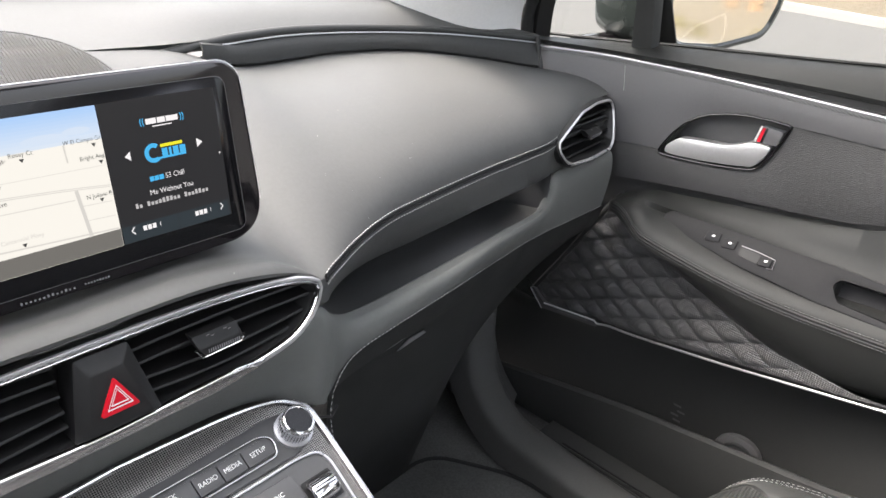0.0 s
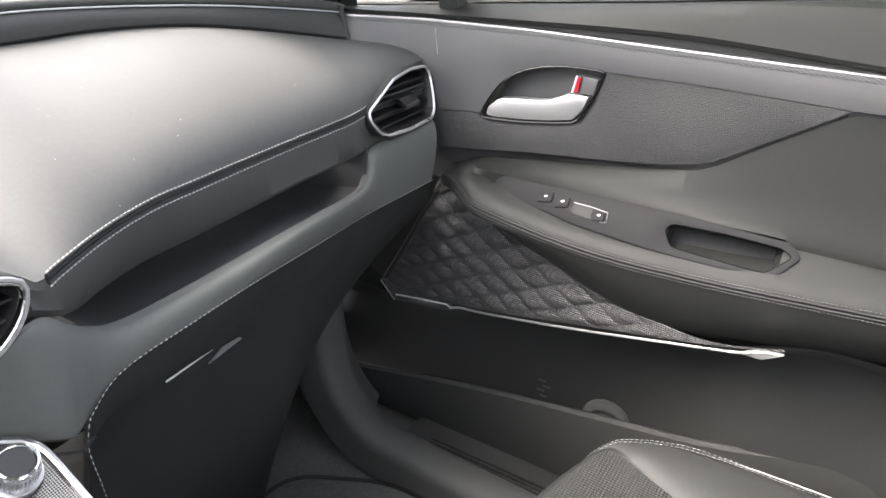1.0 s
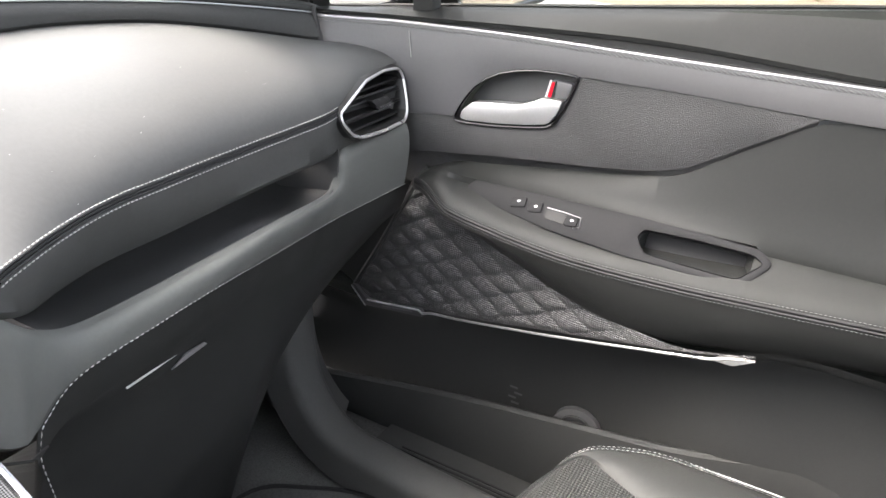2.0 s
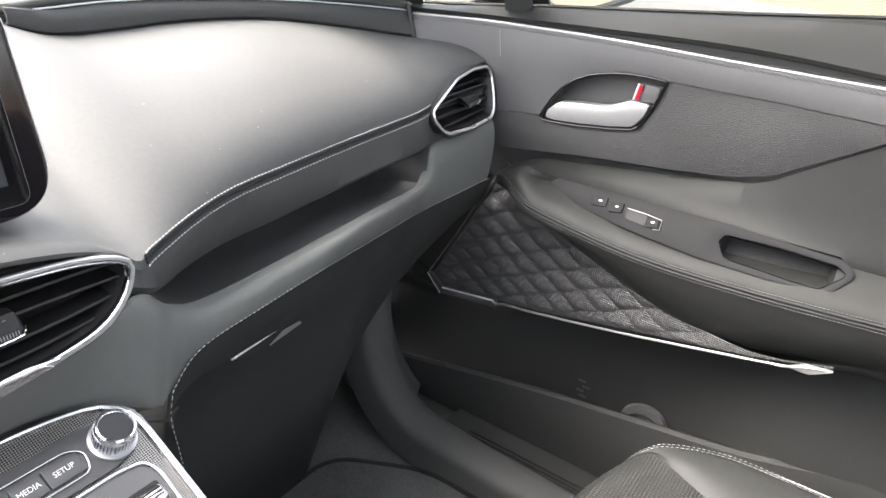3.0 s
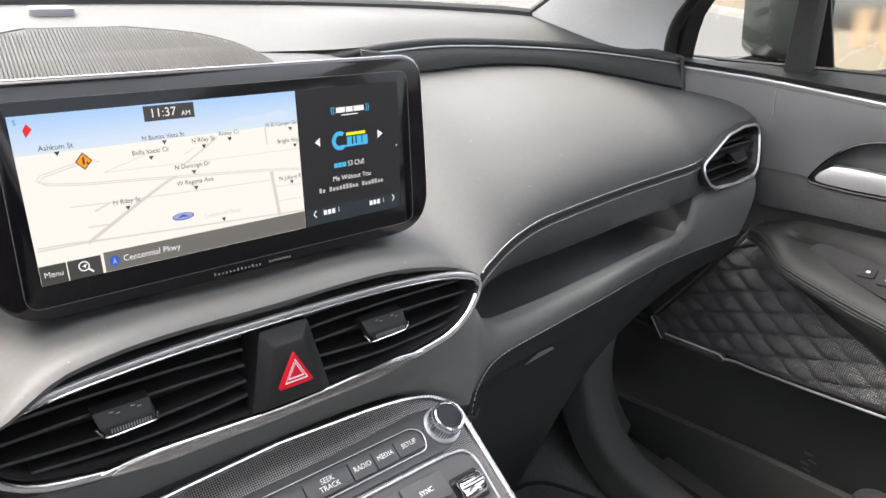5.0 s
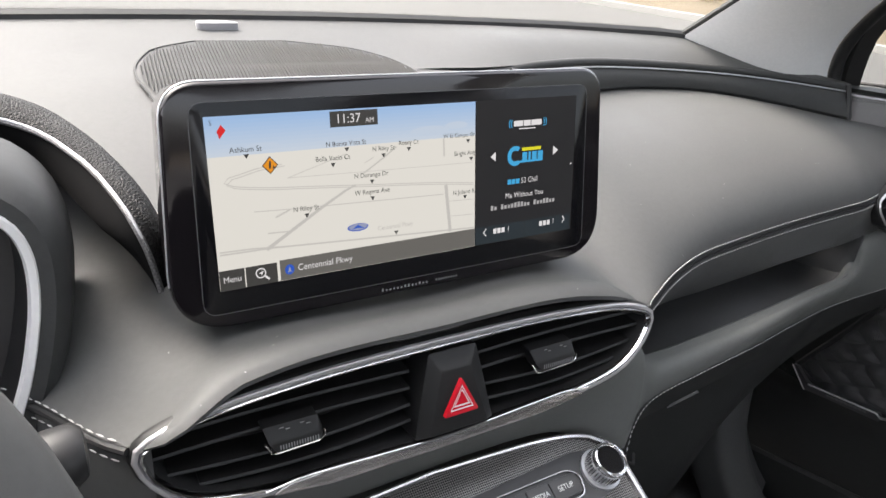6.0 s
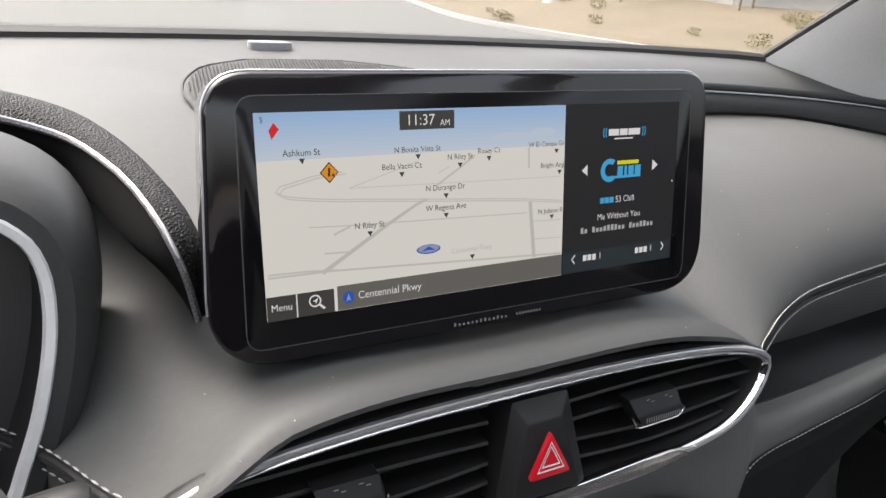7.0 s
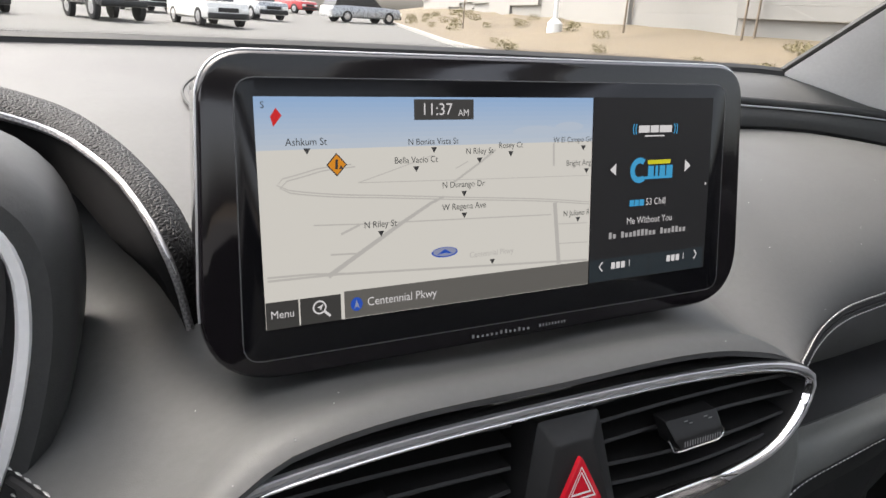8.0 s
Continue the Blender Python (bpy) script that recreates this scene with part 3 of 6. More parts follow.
def words(text, u, v, size, material, level=4, stretch=0.92, align="CENTER"):
    return lettering(text, size * MM, lambda a, b, h: on_screen(a + u * MM, b + v * MM, level * LAYER), material, picture, stretch=stretch, align=align)


picture = part("map_picture", slab([(u * MM, v * MM) for u, v in rect(1.5, -2.2, 159.5, 67.6)], 0, lambda u, v, h: on_screen(u, v, LAYER)), E_MAP, display, "lit map of pale roads under a blue sky", smooth=False)
for k in range(10):
    w = k / 9
    flat("map_sky", rect(1.5, 67.6 + 2.0 * k, 159.5, 69.6 + 2.0 * k), 1, glow("map_sky", (0.60 - 0.25 * w, 0.70 - 0.15 * w, 0.80 + 0.03 * w)))
for cu_, cv_, ru, rv in ((128, 72.6, 13, 2.6), (146, 74.5, 8, 2.2), (30, 71.5, 9, 1.6)):
    flat("map_cloud", oval(cu_, cv_, ru, rv), 1.5, E_SKY2)
loop = [(38.8, 61.2), (26, 60.2), (17.8, 58.2), (10.5, 56.6), (8.4, 55.0), (12.2, 52.4), (31.3, 49.6), (53.2, 47.9), (85.1, 45.3), (129.8, 41.8), (158.6, 38.6)]
line(spline([(a, b) for a, b in loop], 40), 0.5)
line(spline([(a + (1.6 if i < 5 else 0), b - 1.0) for i, (a, b) in enumerate(loop)], 40), 0.5)
line([(27.5, 16.5), (59.0, 35.2), (74.0, 43.4), (80.1, 45.8)], 2.0, w2=1.0, material=E_ROAD2)
line([(85.1, 51.8), (98.7, 60.1), (106.0, 65.0)], 0.9)
line([(22.3, 37.8), (42.4, 36.8), (66.9, 36.1), (136.7, 34.0)], 0.5)
line([(33.5, 33.3), (41.6, 36.6)], 0.9)
line([(28.8, 25.3), (39.7, 24.8)], 0.7)
line([(3.0, 17.2), (31.4, 17.0), (84.8, 14.1), (158.6, 10.2)], 0.9)
line([(3.0, 18.6), (20, 18.2), (34.4, 17.0)], 0.8)
line([(138.5, 39.5), (141.5, 10.0)], 2.2, material=E_ROAD2)
line([(137.2, 67.3), (137.5, 56.8)], 1.0)
line([(140.7, 29.2), (158.0, 28.5)], 0.4)
line([(141.0, 19.8), (158.3, 19.0)], 0.4)
line([(41.5, 53.7), (61.1, 59.4), (75, 63.6)], 0.35)
line([(41.5, 53.7), (100, 52.4), (158.1, 51.4)], 0.3)
line([(86, 57.6), (92, 60.4)], 0.4)
for text, u, v, s in (("Ashkum St", 20.8, 70.4, 4.1), ("N Bonita Vista St", 75.5, 69.3, 3.7), ("N Riley St", 97.8, 64.7, 3.7), ("Rosey Ct", 113.8, 66.8, 3.7),
                      ("Bella Vacio Ct", 67.4, 61.9, 3.8), ("N Durango Dr", 89.8, 50.6, 3.8), ("W Regena Ave", 90.1, 41.0, 3.9), ("N Riley St", 50.6, 36.1, 3.9)):
    words(text, u, v, s, E_TEXT)
words("Centennial Pkwy", 104.1, 18.9, 3.7, E_ROAD2)
words("W El Campo Gr", 159.0, 68.4, 3.6, E_TEXT, align="RIGHT")
words("Bright Ang", 159.0, 57.5, 3.7, E_TEXT, align="RIGHT")
words("N Juliano R", 159.0, 33.8, 3.7, E_TEXT, align="RIGHT")
words("S", 4.6, 84.4, 3.6, E_TEXT)
for u, v in ((20.9, 66.9), (75.7, 65.9), (97.8, 60.8), (113.9, 63.1), (154.2, 64.6), (67.3, 58.2), (156.4, 53.7), (90.1, 46.6), (90.1, 37.1), (152.1, 30.6), (50.8, 32.2), (104.5, 14.9)):
    flat("map_pointer", [(u - 1.4, v + 1.1), (u, v - 1.3), (u + 1.4, v + 1.1)], 3, E_TEXT)
flat("map_needle", [(9.6, 83.4), (11.8, 80.6), (8.4, 76.4), (7.4, 80.2)], 3, E_RED)
flat("clock_box", rect(66.7, 78.3, 94.8, 86.7), 3, E_BTN)
words("11:37", 77.2, 82.4, 7.0, E_WHITE, stretch=0.95)
words("AM", 89.9, 81.0, 4.0, E_WHITE)
flat("sign_edge", [(32.7, 66.0), (28.4, 61.3), (32.7, 56.6), (37.0, 61.3)], 3, E_TEXT)
flat("road_works_sign", [(32.7, 65.3), (29.0, 61.3), (32.7, 57.3), (36.4, 61.3)], 4, E_AMBER)
flat("sign_mark", [(31.9, 59.6), (33.0, 59.6), (33.2, 63.4), (32.2, 63.4)], 5, E_TEXT)
flat("sign_heap", [(33.6, 59.6), (35.2, 59.6), (34.4, 61.2)], 5, E_TEXT)
flat("position_disc", oval(80.3, 21.5, 6.4, 2.3, 28), 3, E_BLUE)
flat("position_shade", oval(80.3, 21.7, 5.7, 1.9, 28), 4, E_PALE)
flat("position_arrow", [(76.4, 20.6), (80.3, 21.2), (84.2, 20.6), (80.3, 22.9)], 5, E_BLUE)
flat("address_bar", rect(33.8, -2.0, 159.3, 9.5), 3, E_BAR)
flat("menu_button", rect(1.6, -2.4, 14.7, 8.7), 3, E_BTN)
flat("zoom_button", rect(15.3, -2.2, 32.3, 8.7), 3, E_BTN)
words("Menu", 8.1, 3.4, 4.6, E_WHITE, 5)
words("Centennial Pkwy", 43.6, 3.8, 5.2, E_WHITE, 5, align="LEFT")
ring_o, ring_i = oval(23.2, 4.3, 2.9, 2.9), oval(23.2, 4.3, 2.2, 2.2)
part("zoom_ring", slab([(u * MM, v * MM) for u, v in ring_o], 0, lambda u, v, h: on_screen(u, v, 5 * LAYER), holes=[[(u * MM, v * MM) for u, v in ring_i]]), E_WHITE, picture, smooth=False)
line([(25.2, 2.4), (27.6, 0.2)], 1.1, 5, E_WHITE)
flat("zoom_arrow", [(22.0, 4.2), (24.8, 5.6), (23.6, 2.8), (23.3, 4.0)], 5, E_WHITE)
flat("compass_disc", oval(39.0, 3.6, 2.6, 2.9), 5, E_BLUE)
flat("compass_arrow", [(37.8, 1.8), (39.0, 2.6), (40.2, 1.8), (39.0, 5.6)], 6, E_PALE)
map_picture = picture
picture = part("radio_picture", slab([(u * MM, v * MM) for u, v in rect(159.9, -2.0, 238.0, 87.8)], 0, lambda u, v, h: on_screen(u, v, LAYER)), E_PANEL, display, "dark radio panel with white lettering", smooth=False)
flat("radio_strip", rect(160.0, -1.8, 236.6, 9.4), 2, E_STRIP)
flat("strip_gap", rect(198.0, -1.8, 198.5, 9.4), 3, E_PANEL)
# two brand marks as plain shapes
for u0, u1 in ((188.0, 195.0), (195.6, 201.0), (201.6, 209.8)):
    flat("white_mark", rect(u0, 70.9, u1, 74.4), 3, E_WHITE)
flat("white_mark", rect(192.0, 68.9, 205.0, 69.6), 3, E_WHITE)
for s, c in ((-1, 199.0), (1, 199.0)):
    for r in (12.0, 13.6):
        line([(c + s * (r + 0.9 * math.cos(a)), 72.6 + 2.6 * math.sin(a)) for a in np.linspace(-1.3, 1.3, 9)], 0.6, 3, E_CYAN)
cc = [(189.6 + 4.6 * math.cos(a), 52.4 + 4.9 * math.sin(a)) for a in np.linspace(0.9, 2 * math.pi - 0.9, 22)]
line(cc, 2.9, 3, E_CYAN)
for u0, u1 in ((195.2, 199.0), (200.0, 201.8), (202.8, 206.6), (207.4, 211.6)):
    flat("blue_mark", rect(u0, 48.0, u1, 54.4), 3, E_CYAN)
flat("blue_mark", rect(189.0, 47.8, 211.4, 49.2), 4, E_CYAN)
flat("yellow_mark", rect(194.6, 55.2, 209.8, 57.3), 4, E_YELLOW)
flat("arrow_mark", [(170.8, 53.4), (174.6, 50.4), (174.6, 56.4)], 3, E_WHITE)
flat("arrow_mark", [(224.2, 53.5), (220.0, 56.6), (220.0, 50.5)], 3, E_WHITE)
for u0, u1 in ((184.0, 186.8), (187.2, 190.0), (190.4, 193.4)):
    flat("blue_mark", rect(u0, 34.6, u1, 37.8), 3, E_CYAN)
words("53 Chill", 194.4, 36.2, 5.0, E_WHITE, align="LEFT", stretch=0.86)
words("Me Without You", 197.6, 27.2, 5.0, E_WHITE, stretch=0.88)
for k, tall in enumerate((3.2, 2.3, 0, 3.2, 2.3, 2.3, 2.8, 3.2, 3.4, 3.2, 2.3, 2.3, 0, 3.2, 2.3, 2.3, 3.2, 3.2, 2.3, 2.3)):
    if tall:
        flat("white_bar", rect(171.5 + 2.6 * k, 19.2, 173.3 + 2.6 * k, 19.2 + tall), 3, E_SOFTWHITE)
for c in (173.5, 210.5):
    for k in range(3):
        flat("white_bar", rect(c + 3.2 * k, 3.9, c + 3.2 * k + 2.5, 7.2), 4, E_WHITE)
    words("1", c + 11.8, 5.6, 5.0, E_WHITE, 4)
line([(168.0, 8.0), (166.0, 5.6), (168.0, 3.2)], 0.8, 4, E_WHITE)
line([(230.0, 8.4), (231.8, 6.0), (230.0, 3.6)], 0.8, 4, E_WHITE)
flat("dot_mark", [(235.2, 42.6), (236.4, 43.6), (235.2, 44.6)], 3, E_WHITE)
for k, tall in enumerate((2.4, 1.6, 1.6, 1.6, 1.6, 1.6, 2.4, 2.4, 1.6, 1.6, 2.4, 1.6, 1.6)):
    bars([((94.0 + 2.5 * k) * MM, -20.2 * MM, (95.2 + 2.5 * k) * MM, (0.75 * tall - 20.2) * MM)], lambda u, v, h: on_screen(u, v, h), GREYPRINT, display, h=0.0002)
for k in range(9):
    bars([((131.0 + 1.8 * k) * MM, -19.9 * MM, (132.0 + 1.8 * k) * MM, -18.6 * MM)], lambda u, v, h: on_screen(u, v, h), GREYPRINT, display, h=0.0002)

# ---------------------------------------------------------------- centre air vent
def on_vent(u, v, h):
    return (u, -0.05 + v * SN - h * CS, 1.037 + v * CS + h * SN)


vent = thing("centre_air_vent", "wide black central air vent with a satin chrome surround", "air vent")
half = [(0.112, 0.0330), (0.16, 0.0326), (0.20, 0.0310), (0.24, 0.0272), (0.266, 0.0210), (0.2785, 0.0130), (0.2770, 0.0000), (0.266, -0.0150), (0.245, -0.0268), (0.20, -0.0336), (0.16, -0.0354), (0.112, -0.0358)]
right_half = spline(half, 46)
outline = [tuple(p) for p in right_half] + [(0.224 - u, v) for u, v in right_half[::-1][1:-1]]
outline = outline[::-1]
inner = offset_outline(outline, 0.0065)
rows = [[on_vent(u, v, h) for u, v in offset_outline(outline, d)] for d, h in ((-0.0006, -0.0035), (-0.0008, 0.000), (0.0005, 0.0022))]
part("outer_bezel", loft(rows, closed=True), VENTBLACK, vent, "black outer bezel")
part("satin_surround", loft([[on_vent(u, v, h) for u, v in offset_outline(outline, d)] for d, h in ((0.0003, 0.0018), (0.0007, 0.0040), (0.0012, 0.0044), (0.0028, 0.0044), (0.0031, 0.0040), (0.0034, 0.0024))], closed=True), SILVER, vent, "flat satin silver surround")
part("chrome_bead", loft([[on_vent(u, v, h) for u, v in offset_outline(outline, d)] for d, h in ((0.0036, 0.0020), (0.0037, 0.0040), (0.0043, 0.0048), (0.0051, 0.0046), (0.0058, 0.0034), (0.0064, 0.0014))], closed=True), BRIGHT, vent, "bright chrome inner bead")
part("inner_wall", loft([[on_vent(u, v, h) for u, v in offset_outline(outline, d)] for d, h in ((0.0062, 0.0016), (0.0072, -0.002), (0.0100, -0.030))], closed=True), BLACK, vent)
part("back_wall", slab(offset_outline(outline, 0.009), 0, lambda u, v, h: on_vent(u, v, -0.029)), VENTBLACK, vent, smooth=False)
plate = [(0.006, -0.0310), (0.040, -0.0350), (0.112, -0.0356), (0.184, -0.0350), (0.218, -0.0310), (0.208, -0.0268), (0.186, -0.0262), (0.112, -0.0292), (0.038, -0.0262), (0.016, -0.0268)]
part("chrome_plate", slab(rounded(plate, 0.004, 4), 0.005, lambda u, v, h: on_vent(u, v, h + 0.0005), edge=0.0012), CHROME, vent, "broad satin chrome lower lip")
part("lip_line", sweep([on_vent(u, v, 0.0056) for u, v in spline([(0.004, -0.0274), (0.010, -0.0268), (0.022, -0.0254), (0.040, -0.0258), (0.112, -0.0286), (0.184, -0.0258), (0.202, -0.0254), (0.214, -0.0268), (0.220, -0.0274)], 50)], 0.0007, 8), BRIGHT, vent, "bright upper edge of the lip")


def span(v):
    us = []
    pts = offset_outline(outline, 0.007)
    for (u0, v0), (u1, v1) in zip(pts, pts[1:] + pts[:1]):
        if (v0 - v) * (v1 - v) <= 0 and v0 != v1:
            us.append(u0 + (u1 - u0) * (v - v0) / (v1 - v0))
    return min(us), max(us)


for v in (-0.0175, -0.0075, 0.0030, 0.0135, 0.0225):
    a, b = span(v)
    for u0, u1 in ((a, 0.092), (0.134, b)):
        rows = []
        for u in np.linspace(u0, u1, 14):
            sag = 0.0035 * math.sin(math.pi * (u - u0) / (u1 - u0)) * (-1 if v < 0.003 else 0.4)
            rows.append([on_vent(u, v + sag + dv, h) for h, dv in ((-0.003, 0.0), (-0.0036, 0.0013), (-0.018, 0.0042), (-0.018, 0.0028), (-0.0036, -0.0008))])
        part("slat", loft(rows, closed=True, caps=True), VENTBLACK, vent)


def tab(u0, u1, vc, place, parent, tall=0.016):
    """A slider on a slat: a wedge-shaped grip with a ribbed band and a bright edge round its lower side."""
    w = u1 - u0
    top, low = vc + tall * 0.5, vc - tall * 0.5
    rows = []
    for h, up_v, down_v, pinch in ((-0.004, top, low + 0.003, 0.0), (0.004, top - 0.001, low + 0.0015, 0.0), (0.0078, top - tall * 0.42, low + 0.0008, 0.03), (0.0086, top - tall * 0.55, low + 0.0014, 0.05)):
        out = [(u0 + w * (0.02 + pinch), up_v), (u0 + w * (0.16 + pinch), down_v), (u1 - w * (0.06 + pinch), down_v + tall * 0.06), (u1 - w * pinch, down_v + tall * 0.28), (u1 - w * (0.07 + pinch), up_v)]
        rows.append([place(u, v, h) for u, v in rounded(out, 0.0014, 4)])
    grip = part("slider", loft(rows, closed=True, caps=True), VENTBLACK, parent)
    edge = spline([(u0 + w * 0.03, low + tall * 0.42), (u0 + w * 0.10, low + tall * 0.16), (u0 + w * 0.17, low), (u0 + w * 0.55, low + tall * 0.01), (u1 - w * 0.07, low + tall * 0.05), (u1 - w * 0.01, low + tall * 0.20), (u1, low + tall * 0.36)], 24)
    part("slider_edge", sweep([place(u, v, 0.0066) for u, v in edge], 0.0007, 8), BRIGHT, grip, "bright edge of the slider")
    for k in np.linspace(0.24, 0.86, 15):
        bars([(u0 + w * k, low + tall * 0.16, u0 + w * k + 0.0007, low + tall * 0.34)], lambda u, v, h: place(u, v, h + 0.0089), SENSOR, grip, "grip_rib")
    for k in (0.24, 0.58):
        cu0, cv = u0 + w * (k + 0.1), top - tall * 0.20
        for dx, dv in ((-0.0024, 0.0012), (0.0008, -0.0002)):
            bars([(cu0 + dx, cv + dv, cu0 + dx + 0.0022, cv + dv + 0.0006)], lambda u, v, h: place(u, v, h + 0.0068), GREYPRINT, grip)


tab(0.1705, 0.2070, 0.0030, on_vent, vent, 0.016)
tab(0.0045, 0.0365, 0.0015, on_vent, vent, 0.015)
hz = thing("hazard_switch", "red hazard warning triangle button on a black block", "switch")
block_rows = (((0.0915, -0.0275), (0.1450, -0.0275), (0.1325, 0.0245), (0.1010, 0.0245), -0.020), ((0.0915, -0.0275), (0.1450, -0.0275), (0.1325, 0.0245), (0.1010, 0.0245), 0.0030),
              ((0.0930, -0.0268), (0.1436, -0.0268), (0.1318, 0.0234), (0.1018, 0.0234), 0.0042), ((0.0985, -0.0252), (0.1385, -0.0252), (0.1262, 0.0150), (0.1065, 0.0150), 0.0078), ((0.0995, -0.0244), (0.1376, -0.0244), (0.1256, 0.0140), (0.1072, 0.0140), 0.0081))
rows = [[on_vent(u, v, h) for u, v in rounded([a, b, c, d], 0.0016, 3)] for a, b, c, d, h in block_rows]
part("block", loft(rows, closed=True, caps=True), BLACK, hz)
tri = lambda k, r: rounded([(0.1185 - 0.0120 * k, -0.0112 * k - 0.003), (0.1185 + 0.0120 * k, -0.0112 * k - 0.003), (0.1185, 0.0118 * k - 0.003)], r, 4)
part("triangle_button", slab(tri(1.0, 0.002), 0.0030, lambda u, v, h: on_vent(u, v, h + 0.0074), edge=0.001), RED, hz, "glossy red triangle")
for k0, k1 in ((0.66, 0.58), (0.46, 0.38)):
    part("triangle_mark", slab(tri(k0, 0.0004), 0, lambda u, v, h: on_vent(u, v - 0.0006, 0.01055), holes=[tri(k1, 0.0004)]), WHITEPRINT, hz, "white printed triangle", smooth=False)

# ---------------------------------------------------------------- vent at the passenger's end
def on_side(u, v, h):
    """On the face of the end vent: u to the right, v up, h out."""
    c = 0.955
    return (0.757 + u * 1.0, 0.044 + u * 0.10 + v * 0.30 - h, 1.006 + v * c + h * 0.1)


side = thing("side_air_vent", "six-sided black air vent with a satin silver frame", "air vent")
hexa = [(-0.008, 0.031), (-0.007, 0.018), (0.008, 0.001), (0.024, -0.006), (0.080, -0.011), (0.143, -0.0105), (0.157, 0.000), (0.163, 0.020), (0.166, 0.046), (0.161, 0.057), (0.150, 0.061), (0.115, 0.063), (0.066, 0.058)]
hexa = rounded(hexa, 0.006, 4)
part("outer_wall", loft([[on_side(u, v, h) for u, v in offset_outline(hexa, d)] for d, h in ((-0.003, -0.02), (-0.003, 0.0012), (-0.0012, 0.0032))], closed=True), BLACK, side, "black outer edge")
part("silver_frame", loft([[on_side(u, v, h) for u, v in offset_outline(hexa, d)] for d, h in ((-0.0013, 0.0030), (0.0004, 0.0046), (0.0020, 0.0042), (0.0032, 0.0022))], closed=True), LEVER, side, "thin satin silver frame")
part("inner_wall", loft([[on_side(u, v, h) for u, v in offset_outline(hexa, d)] for d, h in ((0.0031, 0.0023), (0.0065, -0.004), (0.010, -0.03))], closed=True), BLACK, side)
part("back_wall", slab(offset_outline(hexa, 0.010), 0, lambda u, v, h: on_side(u, v, -0.028)), BLACK, side, smooth=False)
for v, u0, u1 in ((0.003, 0.018, 0.140), (0.017, 0.008, 0.152), (0.031, 0.016, 0.158), (0.045, 0.044, 0.162)):
    rows = [[on_side(u, v + dv, h) for h, dv in ((-0.003, 0.0), (-0.004, 0.0016), (-0.02, 0.004), (-0.02, 0.002), (-0.004, -0.001))] for u in np.linspace(u0, u1, 6)]
    part("slat", loft(rows, closed=True, caps=True), VENTBLACK, side)
tab(0.066, 0.112, 0.026, on_side, side, 0.014)


# ---------------------------------------------------------------- passenger door
door = thing("car_door", "dark grey closed car door with padded armrest and quilted speaker panel", "car door")


def door_x(y):
    k = min(max((y - 0.08) / 0.16, 0), 1)
    return 0.93 - 0.033 * k * k * (3 - 2 * k)


def on_door(y, z, h):
    return (door_x(y) - h, y, z)


chrome_z = fn([(-1.0, 1.117), (-0.477, 1.119), (-0.268, 1.121), (-0.055, 1.123), (0.10, 1.120), (0.232, 1.117)])
gap_z = fn([(-1.0, 1.124), (-0.477, 1.128), (-0.264, 1.138), (-0.053, 1.133), (0.10, 1.127), (0.232, 1.125)])
glass_z = fn([(-1.0, 1.235), (-0.453, 1.193), (-0.181, 1.165), (0.009, 1.147), (0.162, 1.131), (0.262, 1.123)])
ys = np.linspace(0.232, -1.0, 60)
sill = []
for y in ys:
    a, b = gap_z(y)[0], glass_z(y)[0]
    x = door_x(y)
    sill.append([(x + 0.012, y, a - 0.006), (x + 0.001, y, a - 0.003), (x - 0.001, y, a + 0.002), (x + 0.004, y, a + 0.25 * (b - a)), (x + 0.013, y, a + 0.60 * (b - a)), (x + 0.026, y, b - 0.002), (x + 0.037, y, b), (x + 0.045, y, b - 0.01)])
part("window_sill", loft(sill), DOOR_SOFT, door, "soft grey sill below the window")
part("sill_joint", profile_sweep([(door_x(y) + 0.006, y, gap_z(y)[0] - 0.006) for y in ys], [(0, 0.005), (0, -0.008)], (1, 0, 0), (0, 0, 1)), SEAMDARK, door)
part("metal_line", sweep([(door_x(y) - 0.0015, y, chrome_z(y)[0] + 0.001) for y in ys], 0.0019, 10), SILVER, door, "bright metal line along the door")
part("metal_strip", profile_sweep([(door_x(y), y, chrome_z(y)[0]) for y in ys], [(0.004, 0.004), (-0.0022, 0.0022), (-0.0030, -0.001), (-0.0028, -0.0052), (0.004, -0.0066)], (1, 0, 0), (0, 0, 1)), KNURL, door, "ribbed satin strip under the metal line")
band = [(y, chrome_z(y)[0] - 0.002) for y in np.linspace(0.232, -1.0, 40)] + [(-1.0, 1.088), (-0.443, 1.083), (-0.30, 1.0865), (-0.174, 1.0865)]
arch = [(-0.150, 1.0875), (-0.120, 1.0865), (-0.092, 1.082), (-0.070, 1.0755), (-0.052, 1.0665), (-0.036, 1.053), (-0.023, 1.036), (-0.014, 1.020), (-0.009, 1.009)]
band += arch + [(0.03, 1.005), (0.063, 1.001), (0.10, 0.998), (0.15, 0.995), (0.20, 0.99), (0.232, 0.988)]
part("upper_band", slab(band, 0.006, lambda u, v, h: on_door(u, v, h - 0.004), edge=0.0015), BAND, door, "smooth satin trim band")
under = [(0.232, 0.940), (0.08, 0.944), (0.049, 0.948), (-0.075, 0.965), (-0.20, 0.978), (-0.27, 0.987), (-0.315, 0.999), (-0.354, 1.024), (-0.405, 1.057), (-0.443, 1.0815)]
